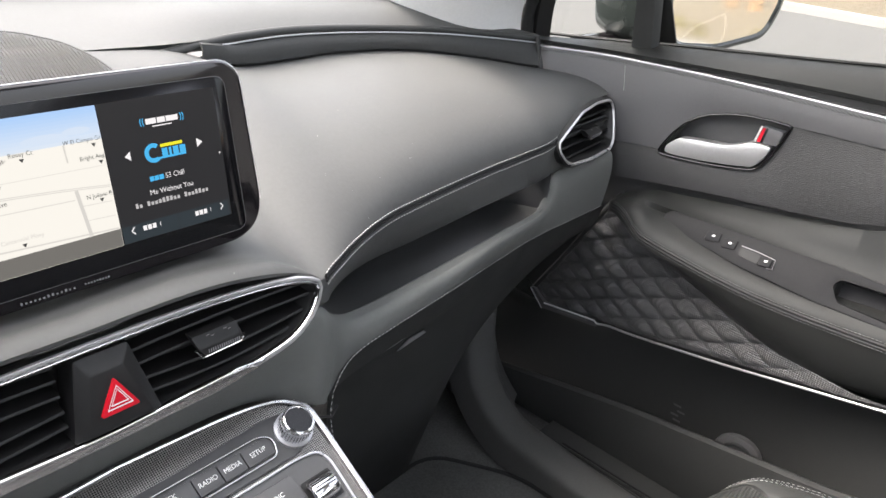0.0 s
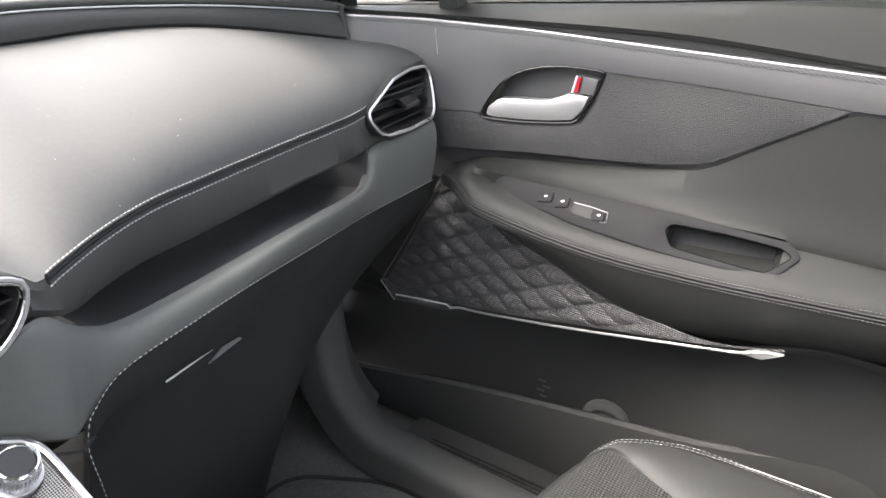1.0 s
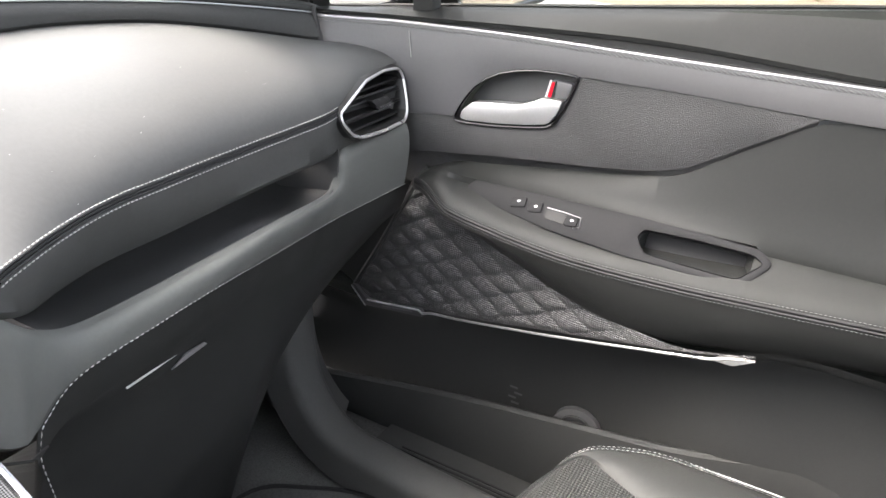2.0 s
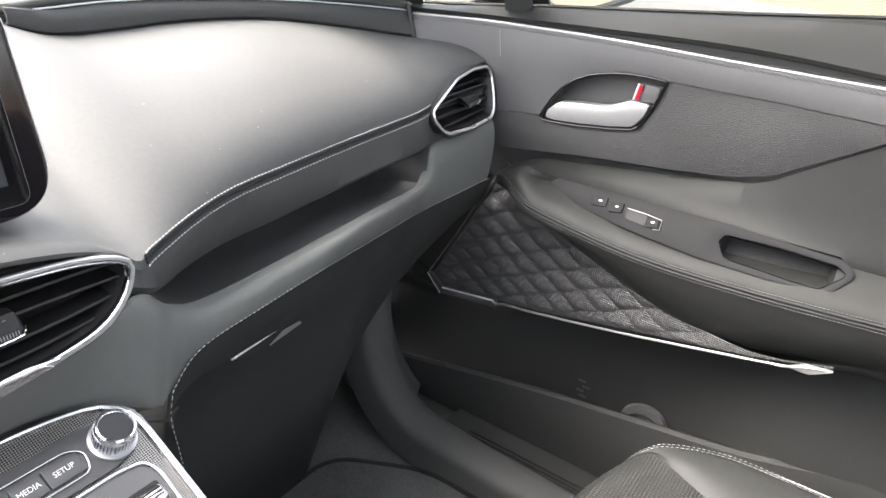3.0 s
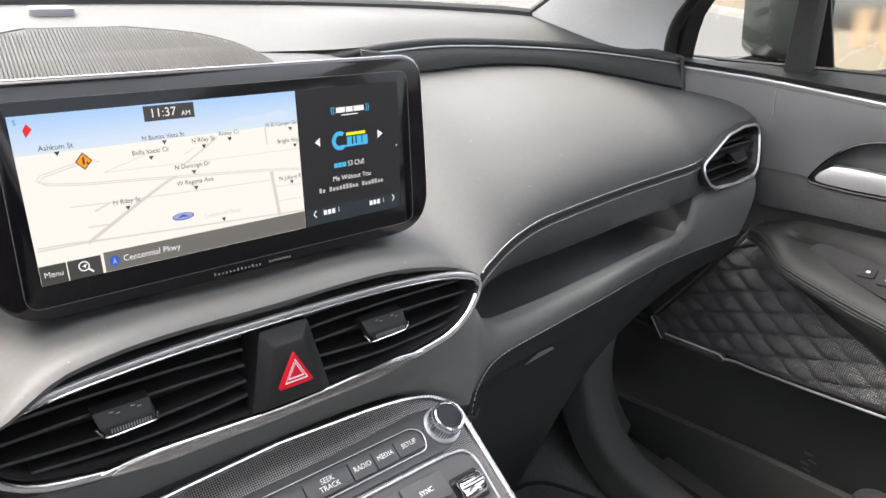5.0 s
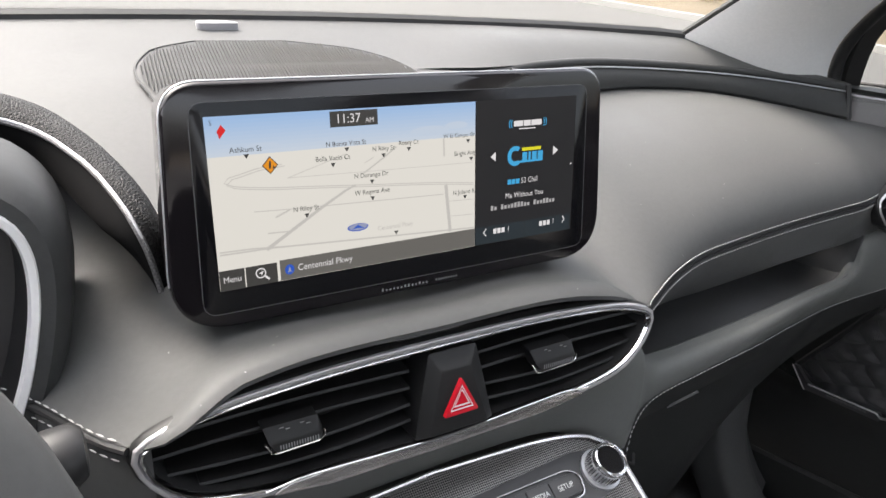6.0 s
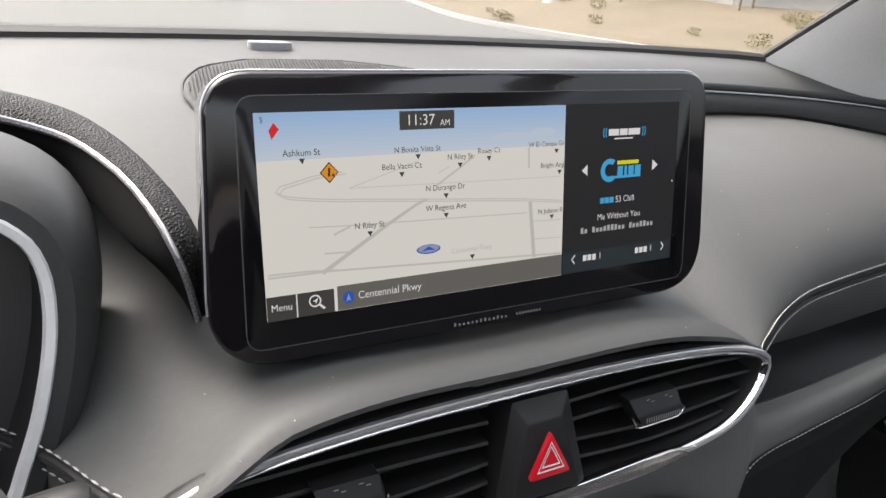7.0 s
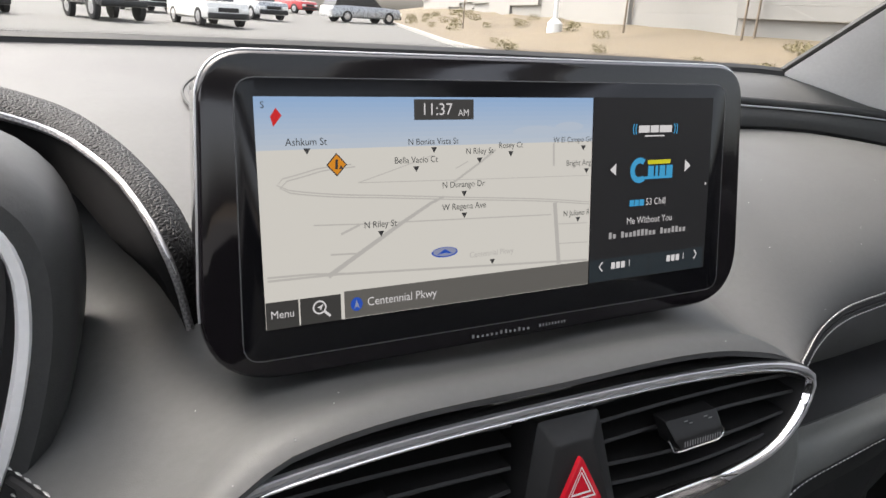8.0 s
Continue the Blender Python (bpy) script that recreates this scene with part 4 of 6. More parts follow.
insert = [(0.232, 0.988), (0.15, 0.995), (0.063, 1.001), (0.03, 1.005), (-0.009, 1.009), (-0.011, 1.004), (-0.030, 1.004), (-0.069, 1.007), (-0.110, 1.0125), (-0.140, 1.018), (-0.150, 1.025), (-0.160, 1.045), (-0.168, 1.066), (-0.174, 1.0865), (-0.30, 1.0865), (-0.443, 1.083)]
part("grained_insert", slab(insert + under[::-1], 0.004, lambda u, v, h: on_door(u, v, h - 0.004), edge=0.001), DOOR_GRAIN, door, "grained grey plastic insert")
arm_top = fn([(-1.0, 1.094), (-0.6, 1.092), (-0.487, 1.088), (-0.443, 1.080), (-0.405, 1.056), (-0.354, 1.022), (-0.315, 0.996), (-0.264, 0.981), (-0.156, 0.963), (-0.076, 0.952), (0.011, 0.935), (0.035, 0.922), (0.052, 0.905)])
under_f = fn([(y, z) for y, z in under[::-1]])
part("undercut", loft([[(door_x(y) + 0.001, y, under_f(y)[0] + 0.002), (door_x(y) + 0.003 + 0.009 * min(1.0, max(0.0, (y + 0.30) / 0.1)), y, 0.4 * under_f(y)[0] + 0.6 * arm_top(max(min(y, 0.05), -1))[0]), (door_x(y) + 0.008 + 0.008 * min(1.0, max(0.0, (y + 0.30) / 0.1)), y, arm_top(min(y, 0.05))[0] - 0.012)] for y in np.linspace(0.232, -0.44, 40)]), DOOR_GRAIN, door)

part("scuff", sweep([(0.9265, 0.0680, 1.1120), (0.9265, 0.0630, 1.0780)], 0.0004, 5), STITCH, door, "thin pale scratch")

# recess and lever of the door handle
recess = arch[::-1] + [(-0.174, 1.0865), (-0.168, 1.066), (-0.160, 1.045), (-0.150, 1.025), (-0.140, 1.018), (-0.110, 1.0125), (-0.069, 1.007), (-0.030, 1.004), (-0.011, 1.004)]
recess = rounded(recess, 0.004, 3)
handle = part("handle_recess", loft([[on_door(y, z, h) for y, z in offset_outline(recess, -d)] for d, h in ((0.000, 0.003), (0.0010, 0.0036), (0.0020, 0.001), (0.0075, -0.03))], closed=True), BLACK, door, "black handle recess")
part("recess_rim", sweep([on_door(y, z, 0.0035) for y, z in recess], 0.0013, 8, closed=True), GLOSS, handle, "glossy dark rim round the recess")
part("recess_back", slab(recess, 0, lambda u, v, h: on_door(u, v, -0.026)), BUTTON, handle, smooth=False)
lever = [(-0.0165, 1.0085), (-0.019, 1.019), (-0.034, 1.0325), (-0.060, 1.0365), (-0.100, 1.040), (-0.116, 1.046), (-0.130, 1.0535), (-0.158, 1.0535), (-0.151, 1.035), (-0.1405, 1.0220), (-0.110, 1.0158), (-0.069, 1.0104), (-0.030, 1.0070)]
part("lever", slab(rounded(lever, 0.004, 4), 0.016, lambda u, v, h: on_door(u, v, h - 0.013), edge=0.0055), LEVER, handle, "satin silver pull lever")
lock = [(-0.132, 1.055), (-0.1375, 1.077), (-0.166, 1.0755), (-0.162, 1.055)]
part("lock_tab", slab(rounded(lock[::-1], 0.003, 3), 0.012, lambda u, v, h: on_door(u, v, h - 0.014), edge=0.002), BAND, handle, "grey lock tab")
part("lock_mark", slab([(-0.1365, 1.0560), (-0.1400, 1.0750), (-0.1435, 1.0750), (-0.1405, 1.0560)][::-1], 0.001, lambda u, v, h: on_door(u, v, h - 0.0017)), RED, handle, "red unlocked mark")
part("lock_edge", slab([(-0.1325, 1.0550), (-0.1368, 1.0770), (-0.1392, 1.0770), (-0.1350, 1.0550)][::-1], 0.001, lambda u, v, h: on_door(u, v, h - 0.0017)), SATIN, handle, "pale edge of the lock tab")
part("lock_mark", slab([(-0.1410, 1.0555), (-0.1440, 1.0765), (-0.1462, 1.0765), (-0.1440, 1.0555)][::-1], 0.001, lambda u, v, h: on_door(u, v, h - 0.0017)), BRIGHT, handle, "bright edge of the mark")

# armrest
arm_edge = fn([(-1.0, 0.902), (-0.55, 0.888), (-0.458, 0.881), (-0.335, 0.873), (-0.191, 0.872), (-0.109, 0.881), (-0.021, 0.898), (0.017, 0.912), (0.052, 0.905)])
arm_low = fn([(-1.0, 0.855), (-0.571, 0.818), (-0.414, 0.792), (-0.312, 0.777), (-0.241, 0.786), (-0.154, 0.817), (-0.053, 0.856), (0.024, 0.892), (0.052, 0.900)])


def arm_section(y):
    t, e, b = arm_top(y)[0], arm_edge(y)[0], arm_low(y)[0]
    k = min(1.0, max(0.0, (0.052 - y) / 0.085)) ** 0.5
    x = lambda v: 0.936 + (v - 0.936) * k
    pt, pl = min(t - 0.004, 0.935), min(e + 0.022, t - 0.01)
    rise = max(t - 0.94, 0.0)
    well = 0.002 + 0.033 * min(1.0, max(0.0, (-0.287 - y) / 0.004)) * min(1.0, max(0.0, (y + 0.414) / 0.004))
    soft = min(1.0, max(0.0, (y + 0.034) / 0.032))
    sec = [(0.946, t - 0.006), (0.940, t), (x(0.934), t - 0.004), (x(0.925), pt + 0.45 * rise), (x(0.918), pt + 0.10 * rise), (x(0.912), pt - 0.001), (x(0.9105) + well, pt - 0.010), (x(0.900) + well, (pt + pl) / 2), (x(0.8885) + well, pl + 0.002), (x(0.886), pl), (x(0.876), e + 0.011), (x(0.871), e + 0.002), (x(0.872), e - 0.010), (x(0.882), e + (b - e) * 0.45), (x(0.900), b + 0.012), (x(0.914), b), (0.93, b - 0.004)]
    for i in range(2, 12):
        a = radians(6 + 82 * (i - 2) / 9)
        q = (x(0.936 - 0.065 * math.sin(a)), e + 0.002 + (t - e - 0.003) * math.cos(a) ** 0.75)
        sec[i] = (sec[i][0] * (1 - soft) + q[0] * soft, sec[i][1] * (1 - soft) + q[1] * soft)
    return sec


arm_ys = np.r_[np.linspace(0.0515, 0.02, 8), np.linspace(0.01, -0.5, 128), np.linspace(-0.52, -1.0, 14)]
part("armrest", loft([[(x, y, z) for x, z in arm_section(y)] for y in arm_ys]), DOOR_SOFT, door, "padded dark grey armrest with double stitching")
arm_line = np.array([(arm_section(y)[11][0] - 0.001, y, arm_section(y)[11][1]) for y in np.linspace(0.035, -0.9, 150)])
part("armrest_seam", sweep(arm_line + (-0.0008, 0, 0.0024), 0.0015, 6), SEAMDARK, door, "dark groove of the seam")
part("armrest_seam", sweep(arm_line + (-0.0008, 0, -0.0022), 0.0015, 6), SEAMDARK, door, "dark groove of the seam")
stitching(arm_line + (0.0006, 0, 0.0058), door, THREAD, length=0.0032, gap=0.0014, r=0.00045)
stitching(arm_line + (-0.0008, 0, -0.0058), door, THREAD, length=0.0032, gap=0.0014, r=0.00045)


def on_arm(y, z, h):
    """On the sloping top of the armrest."""
    return (0.9086 - (0.932 - z) * 0.62 - 0.85 * h, y, z + 0.5 * h)


cup = rounded([(-0.284, 0.916), (-0.290, 0.9245), (-0.352, 0.9265), (-0.414, 0.9255), (-0.427, 0.919), (-0.404, 0.8985), (-0.372, 0.8985), (-0.296, 0.9005)], 0.006, 4)
plate_out = rounded([(-0.046, 0.922), (-0.056, 0.934), (-0.170, 0.9355), (-0.281, 0.9365), (-0.420, 0.9325), (-0.437, 0.921), (-0.414, 0.8945), (-0.370, 0.891), (-0.270, 0.8925), (-0.175, 0.8985), (-0.060, 0.9145)], 0.008, 4)
switches = part("switch_plate", slab(plate_out, 0.015, lambda u, v, h: on_arm(u, v, h - 0.0135), holes=[cup], edge=0.001), SWITCHPLATE, door, "black switch plate with a pull cup")
part("pull_cup", loft([[on_arm(y, z, h) for y, z in offset_outline(cup, -d)] for d, h in ((0.0, 0.0026), (0.002, 0.0), (0.005, -0.030))], closed=True), SWITCHPLATE, switches, "deep black pull cup")
part("cup_floor", slab(cup, 0, lambda u, v, h: on_arm(u, v, -0.029)), SWITCHPLATE, switches, smooth=False)


def switch(y, z, w, t):
    c = [(y + w / 2, z - t / 2), (y + w / 2, z + t / 2), (y - w / 2, z + t / 2), (y - w / 2, z - t / 2)]
    ob = part("switch", slab(rounded(c, 0.002, 3), 0.0028, lambda u, v, h: on_arm(u, v - 0.16 * (u - y), h + 0.0012), edge=0.0007), SWITCHPLATE, switches)
    part("switch_mark", slab(oval(y - 0.001, z + 0.001, 0.0024, 0.0012, 10), 0, lambda u, v, h: on_arm(u, v - 0.16 * (u - y), h + 0.0051)), WHITEPRINT, ob, "white mark", smooth=False)


switch(-0.126, 0.9205, 0.020, 0.011)
switch(-0.150, 0.9190, 0.018, 0.011)
switch(-0.2010, 0.9135, 0.016, 0.010)
# flat black patch on the plate, painted as the shade of a recess
well = [(-0.166, 0.9105), (-0.166, 0.9215), (-0.192, 0.9205), (-0.192, 0.9085)]
part("switch_recess_shade", slab(rounded(well, 0.0015, 3), 0.0006, lambda u, v, h: on_arm(u, v, h + 0.0016)), VENTBLACK, switches)
part("switch_trim", sweep([on_arm(y, z, 0.0036) for y, z in ((-0.166, 0.922), (-0.19, 0.9215), (-0.212, 0.9195), (-0.213, 0.9085), (-0.205, 0.9075))], 0.0006, 6), DARKSATIN, switches, "thin satin outline")

# quilted speaker panel
def on_quilt(y, z, h):
    return (0.92 + 0.18 * (y + 0.2) - 0.15 * (z - 0.79) - h, y, z)


q_low = fn([(-0.446, 0.816), (-0.398, 0.797), (-0.193, 0.731), (0.02, 0.668), (0.062, 0.658), (0.178, 0.623), (0.212, 0.642)])
q_high = fn([(-0.446, 0.820), (-0.40, 0.801), (-0.36, 0.790), (-0.312, 0.788), (-0.241, 0.799), (-0.154, 0.845), (-0.053, 0.880), (0.03, 0.925), (0.07, 0.873), (0.134, 0.768), (0.212, 0.646)])


def quilt(y, z):
    y, z = y + 0.004 * noise.noise(Vector((y * 30, z * 30, 0))), z + 0.003 * noise.noise(Vector((y * 30, z * 30, 5)))
    a, b = y / 0.070 + z / 0.041, y / 0.070 - z / 0.041
    fa, fb = a - math.floor(a), b - math.floor(b)
    return 0.0010 + 0.0095 * (math.sin(math.pi * fa) * math.sin(math.pi * fb)) ** 0.55 * (0.4 + 0.6 * (1 - fa))


rows = []
for y in np.linspace(-0.446, 0.212, 240):
    a, b = q_low(y)[0], max(q_high(y)[0], q_low(y)[0] + 0.001)
    rows.append([on_quilt(y, z, 0.001 + (quilt(y, z) - 0.001) * min(1.0, (z - a) / 0.012, (b - z) / 0.012, max(0.0, (y + 0.34) / 0.12))) for z in np.linspace(a, b, 84)])
speaker = part("speaker_panel", loft(rows), MESH, door, "black quilted perforated speaker cover")
strip_pts = spline([(-0.436, 0.815), (-0.415, 0.806), (-0.398, 0.797), (-0.30, 0.7645), (-0.193, 0.7295), (-0.10, 0.7015), (-0.02, 0.6785), (0.010, 0.6715), (0.030, 0.6665), (0.050, 0.657)], 60)
part("silver_strip", sweep([on_quilt(y, z, 0.0115) for y, z in strip_pts], 0.0019, 10, flat=1.0), LEVER, door, "bright satin silver strip under the speaker panel")
part("strip_end", slab(rounded([(-0.400, 0.797), (-0.425, 0.800), (-0.448, 0.818), (-0.418, 0.811)], 0.003, 3), 0.005, lambda u, v, h: on_quilt(u, v, h + 0.007), edge=0.001), LEVER, door)
base = rounded([(0.050, 0.649), (0.055, 0.661), (0.178, 0.628), (0.208, 0.650), (0.216, 0.646), (0.184, 0.614)], 0.003, 3)
part("name_strip", slab(base, 0.011, lambda u, v, h: on_quilt(u, v, h), edge=0.001), BUTTON, door, "grey strip with a maker's mark")
for k in range(9):
    y0 = 0.072 + 0.008 * k
    z0 = 0.6515 - 0.284 * (y0 - 0.07)
    bars([(y0, z0 - 0.002, y0 + 0.006, z0 + 0.002)], lambda u, v, h: on_quilt(u, v, 0.0114), GREYPRINT, door)
part("name_strip_line", sweep([on_quilt(y, z, 0.0112) for y, z in ((0.050, 0.6575), (0.058, 0.6605), (0.10, 0.6495), (0.178, 0.6285))], 0.0016, 8), SATIN, door, "bright line above the maker's mark")
part("name_strip_edge", sweep([on_quilt(y, z, 0.011) for y, z in ((0.184, 0.6135), (0.2, 0.63), (0.215, 0.6455))], 0.0014, 6), SILVER, door)
# frame of the panel against the dashboard
part("front_edge", loft([[on_quilt(y, q_high(y)[0], 0.001), on_quilt(y + 0.05, q_high(y)[0] + 0.01, -0.004), on_quilt(y + 0.16, q_high(y)[0] + 0.03, -0.012)] for y in np.linspace(0.03, 0.212, 20)]), HARD, door)
part("panel_edge", sweep([on_quilt(y, q_high(y)[0], 0.002) for y in np.linspace(0.035, 0.212, 20)], 0.005, 8), HARD, door)

# lower door with its map pocket
low_z = fn([(-1.0, 0.86), (-0.6, 0.83), (-0.446, 0.818), (-0.398, 0.795), (-0.193, 0.727), (0.02, 0.664), (0.178, 0.616), (0.30, 0.60)])
back_x = fn([(-1.0, 0.945), (-0.55, 0.945), (-0.42, 0.955), (-0.33, 0.995), (-0.27, 1.02), (0.30, 1.03)])
rows = []
for y in np.linspace(-1.0, 0.46, 66):
    z, x = low_z(y)[0], back_x(y)[0]
    xf = on_quilt(max(y, -0.446), z, -0.004)[0]
    rows.append([(xf - 0.001, y, z + 0.003), (xf + 0.010, y, z - 0.012), (max(x - 0.012, xf + 0.012), y, z - 0.035), (x, y, z - 0.07), (x + 0.004, y, 0.42)])
part("lower_panel", loft(rows), GLOVE, door, "black lower door panel")
pocket_z = fn([(-1.0, 0.70), (-0.581, 0.652), (-0.41, 0.599), (-0.212, 0.567), (-0.066, 0.545), (0.138, 0.505), (0.19, 0.494), (0.32, 0.47)])
rows = [[(0.975, y, pocket_z(y)[0] - 0.03), (0.962, y, pocket_z(y)[0] - 0.003), (0.955, y, pocket_z(y)[0]), (0.948, y, pocket_z(y)[0] - 0.004), (0.945, y, pocket_z(y)[0] - 0.03), (0.940, y, 0.46), (0.945, y, 0.42)] for y in np.linspace(-1.0, 0.46, 48)]
part("map_pocket", loft(rows), GLOVE, door, "black map pocket with a rounded lip")
part("bottle_rest", slab(oval(-0.228, 0.520, 0.040, 0.040, 28), 0.010, lambda u, v, h: (1.012 - h, u, v), edge=0.003), BUTTON, door, "grey round bottle rest in the pocket")
part("bottle_rest_ring", sweep([(1.000, -0.228 + 0.027 * math.cos(a), 0.520 + 0.027 * math.sin(a)) for a in np.linspace(0, 2 * math.pi, 26, endpoint=False)], 0.0022, 6, closed=True), HARD, door)
for k, (dy, dz) in enumerate(((0, 0), (0.006, 0.010), (-0.004, 0.020), (0.005, 0.030))):
    bars([(-0.122 + dy, 0.515 + dz, -0.108 + dy, 0.519 + dz)], lambda u, v, h: (1.018 - h, u, v), BUTTON, door)

# ---------------------------------------------------------------- door frame, window, pillar
def slant(z):
    """Inward lean of the window above the sill."""
    return 0.30 * (z - 1.13)


window = thing("window_1", "clear side window in a black rubber frame", "window", kind="structure")
pane = [[(0.968 - slant(z), y, z) for z in (1.10, 1.25, 1.40, 1.60)] for y in (0.26, 0.0, -0.5, -1.0)]
ob = part("pane", loft([[p for p in row] for row in pane]), TINTED, window, "clear glass")
ob.visible_shadow = False
post = loft([[(0.958 - slant(z), y0, z), (0.950 - slant(z), y0 - 0.004, z), (0.950 - slant(z), y1 + 0.004, z), (0.958 - slant(z), y1, z), (0.966 - slant(z), y1, z), (0.966 - slant(z), y0, z)] for z, y0, y1 in ((1.11, 0.0815, 0.041), (1.25, 0.071, 0.0385), (1.45, 0.055, 0.015))], closed=True, caps=True)
part("window_post", post, HARD, window, "dark post between the window and quarter glass")
front = loft([[(0.955 - slant(z) * 0.9, y0, z), (0.925 - slant(z) * 0.9, y0 + 0.006, z), (0.925 - slant(z) * 0.9, y1, z), (0.955 - slant(z) * 0.9, y1 + 0.004, z)] for z, y0, y1 in ((1.115, 0.224, 0.252), (1.145, 0.2195, 0.250), (1.165, 0.2155, 0.246), (1.19, 0.208, 0.238), (1.2134, 0.194, 0.224), (1.25, 0.162, 0.194), (1.30, 0.12, 0.155), (1.45, -0.02, 0.02), (1.62, -0.30, -0.26))], closed=True, caps=True)
part("window_frame", front, RUBBER, window, "black rubber window frame")
part("glass_seal", sweep([(0.966, y, glass_z(min(y, 0.262))[0] + 0.001) for y in np.linspace(0.255, -1.0, 40)], 0.0028, 6), RUBBER, window, "black rubber glass seal")

pillar = thing("windscreen_pillar", "pale grey windscreen pillar trim", "pillar", kind="structure")
ws_edge = lambda s: np.array((0.690, 0.325, 1.178)) + s * np.array((-0.07, -0.67, 0.442))
dr_y = fn([(1.10, 0.238), (1.135, 0.240), (1.152, 0.239), (1.170, 0.235), (1.190, 0.226), (1.212, 0.211), (1.26, 0.168), (1.35, 0.078), (1.45, -0.042), (1.62, -0.262)])
dr_edge = lambda s: np.array((0.900 - 0.09 * s, dr_y(1.1325 + 0.487 * s)[0], 1.1325 + 0.487 * s))
rows = []
for s in np.linspace(-0.02, 1.0, 44):
    a, b = ws_edge(s), dr_edge(s)
    rows.append([a + (b - a) * t + np.array((-0.02, -0.035, 0.0)) * math.sin(math.pi * t) ** 0.8 for t in np.linspace(0, 1, 12)])
part("pillar_trim", loft(rows), PILLAR, pillar)
part("screen_edge", sweep([ws_edge(s) + (0.004, 0.004, 0.002) for s in np.linspace(-0.01, 1, 16)], 0.0055, 8), RUBBER, pillar, "black windscreen edge")
part("door_seal", sweep([dr_edge(s) + (0.014, 0.002, 0.0) for s in np.linspace(-0.02, 1, 40)], 0.013, 10), RUBBER, pillar, "black rubber door seal")
part("joint", sweep(spline([(0.8915, 0.202, 1.132), (0.8915, 0.195, 1.110), (0.8910, 0.186, 1.080)], 8), 0.0034, 8), RUBBER, pillar, "dark gap between dashboard and door")

wall_a = part("wall_west_front_pillar", loft([[(0.236 - p[0], p[1], p[2]) for p in row] for row in rows]), PILLAR)
tagged(wall_a, "pale grey windscreen pillar on the driver's side", "pillar", kind="structure")
screen = thing("window_2", "clear windscreen with a black dotted lower edge", "windscreen", kind="structure")
rows = [[tuple(np.array((x, *glass_foot(min(x, 0.69)))) * (1 - t) + t * np.array((0.118 + (x - 0.118) * 0.88, -0.345, 1.62))) for t in np.linspace(0, 1, 8)] for x in np.linspace(-0.46, 0.69, 24)]
ob = part("glass", loft(rows), PANE, screen, "clear glass")
ob.visible_shadow = False
part("glass_edge", profile_sweep([(x, glass_foot(x)[0] - 0.002, glass_foot(x)[1]) for x in np.linspace(-0.46, 0.69, 40)], [(-0.003, -0.006), (-0.002, 0.0035), (0.004, 0.0075)], (0, 1, 0), (0, 0, 1)), RUBBER, screen, "black band along the foot of the glass")
bm = bmesh.new()
for x in np.arange(-0.45, 0.66, 0.0026):
    y, z = glass_foot(x)
    for k, r in ((0, 0.0008), (1, 0.0006), (2, 0.0004)):
        dx = 0.0013 * (k % 2)
        c = [bm.verts.new((x + dx + r * math.cos(a), y - 0.0015 - k * 0.0020, z + 0.0080 + k * 0.0013 + r * 0.6 * math.sin(a))) for a in np.linspace(0, 2 * math.pi, 6, endpoint=False)]
        bm.faces.new(c)
tagged(part("dotted_edge", bm, RUBBER, screen, "fading row of black dots", smooth=False), kind="stuff")

# ---------------------------------------------------------------- door mirror
wing = thing("door_mirror", "dark door mirror with a convex glass outside the window", "mirror")
MN = Vector((-0.39, -0.92, 0.06)).normalized()
MU = Vector((0.92, -0.39, 0.0)).normalized()
MV = MU.cross(MN) * -1
if MV.z < 0:
    MV = -MV


def on_mirror(u, v, h):
    p = Vector((1.1, 0.02, 1.18)) + MU * u + MV * v + MN * h
    return tuple(p)


glass = rounded([(1.22 * u, v) for u, v in [(-0.072, -0.028), (-0.055, -0.040), (0.005, -0.043), (0.080, -0.025), (0.098, 0.02), (0.098, 0.09), (-0.088, 0.095)]], 0.018, 5)
part("mirror_glass", slab(glass, 0.002, lambda u, v, h: on_mirror(u, v, h)), MIRROR, wing, "mirror glass", smooth=False)
part("housing", loft([[on_mirror(u + 0.20 * min(0.0, h + 0.012), v, h) for u, v in offset_outline(glass, d)] for d, h in ((0.000, 0.001), (-0.004, 0.006), (-0.010, 0.004), (-0.014, -0.012), (-0.016, -0.06), (-0.014, -0.11), (-0.004, -0.145), (0.03, -0.165))], closed=True, caps=True), PAINT, wing, "dark painted mirror housing")
part("foot", sweep([(0.99, 0.185, 1.115), (1.05, 0.165, 1.118), (1.13, 0.12, 1.128)], 0.030, 10, flat=0.5), GLOSS, wing)
part("corner_cover", slab([(0.048, 1.13), (0.020, 1.13), (0.045, 1.24), (0.052, 1.24)], 0.004, lambda u, v, h: (0.985 - slant(v) + h, u, v)), BLACK, wing)

# ---------------------------------------------------------------- sill, floor, roof and the far sides of the cabin
floor = part("floor", loft([[(x, y, 0.40 + (0.05 * ((y - 0.2) / 0.25) if y > 0.2 else 0)) for x in np.linspace(-0.76, 0.99, 8)] for y in np.linspace(-2.2, 0.50, 14)]), CARPET)
tagged(floor, "black carpeted car floor", "floor", kind="structure")
mat = thing("floor_mat", "black ribbed floor mat in the passenger footwell", "floor mat")
part("mat", slab(rounded([(0.34, -0.55), (0.78, -0.55), (0.80, 0.05), (0.72, 0.20), (0.36, 0.20)], 0.05, 6), 0.008, lambda u, v, h: (u, v, 0.402 + h), edge=0.002), CARPET, mat)
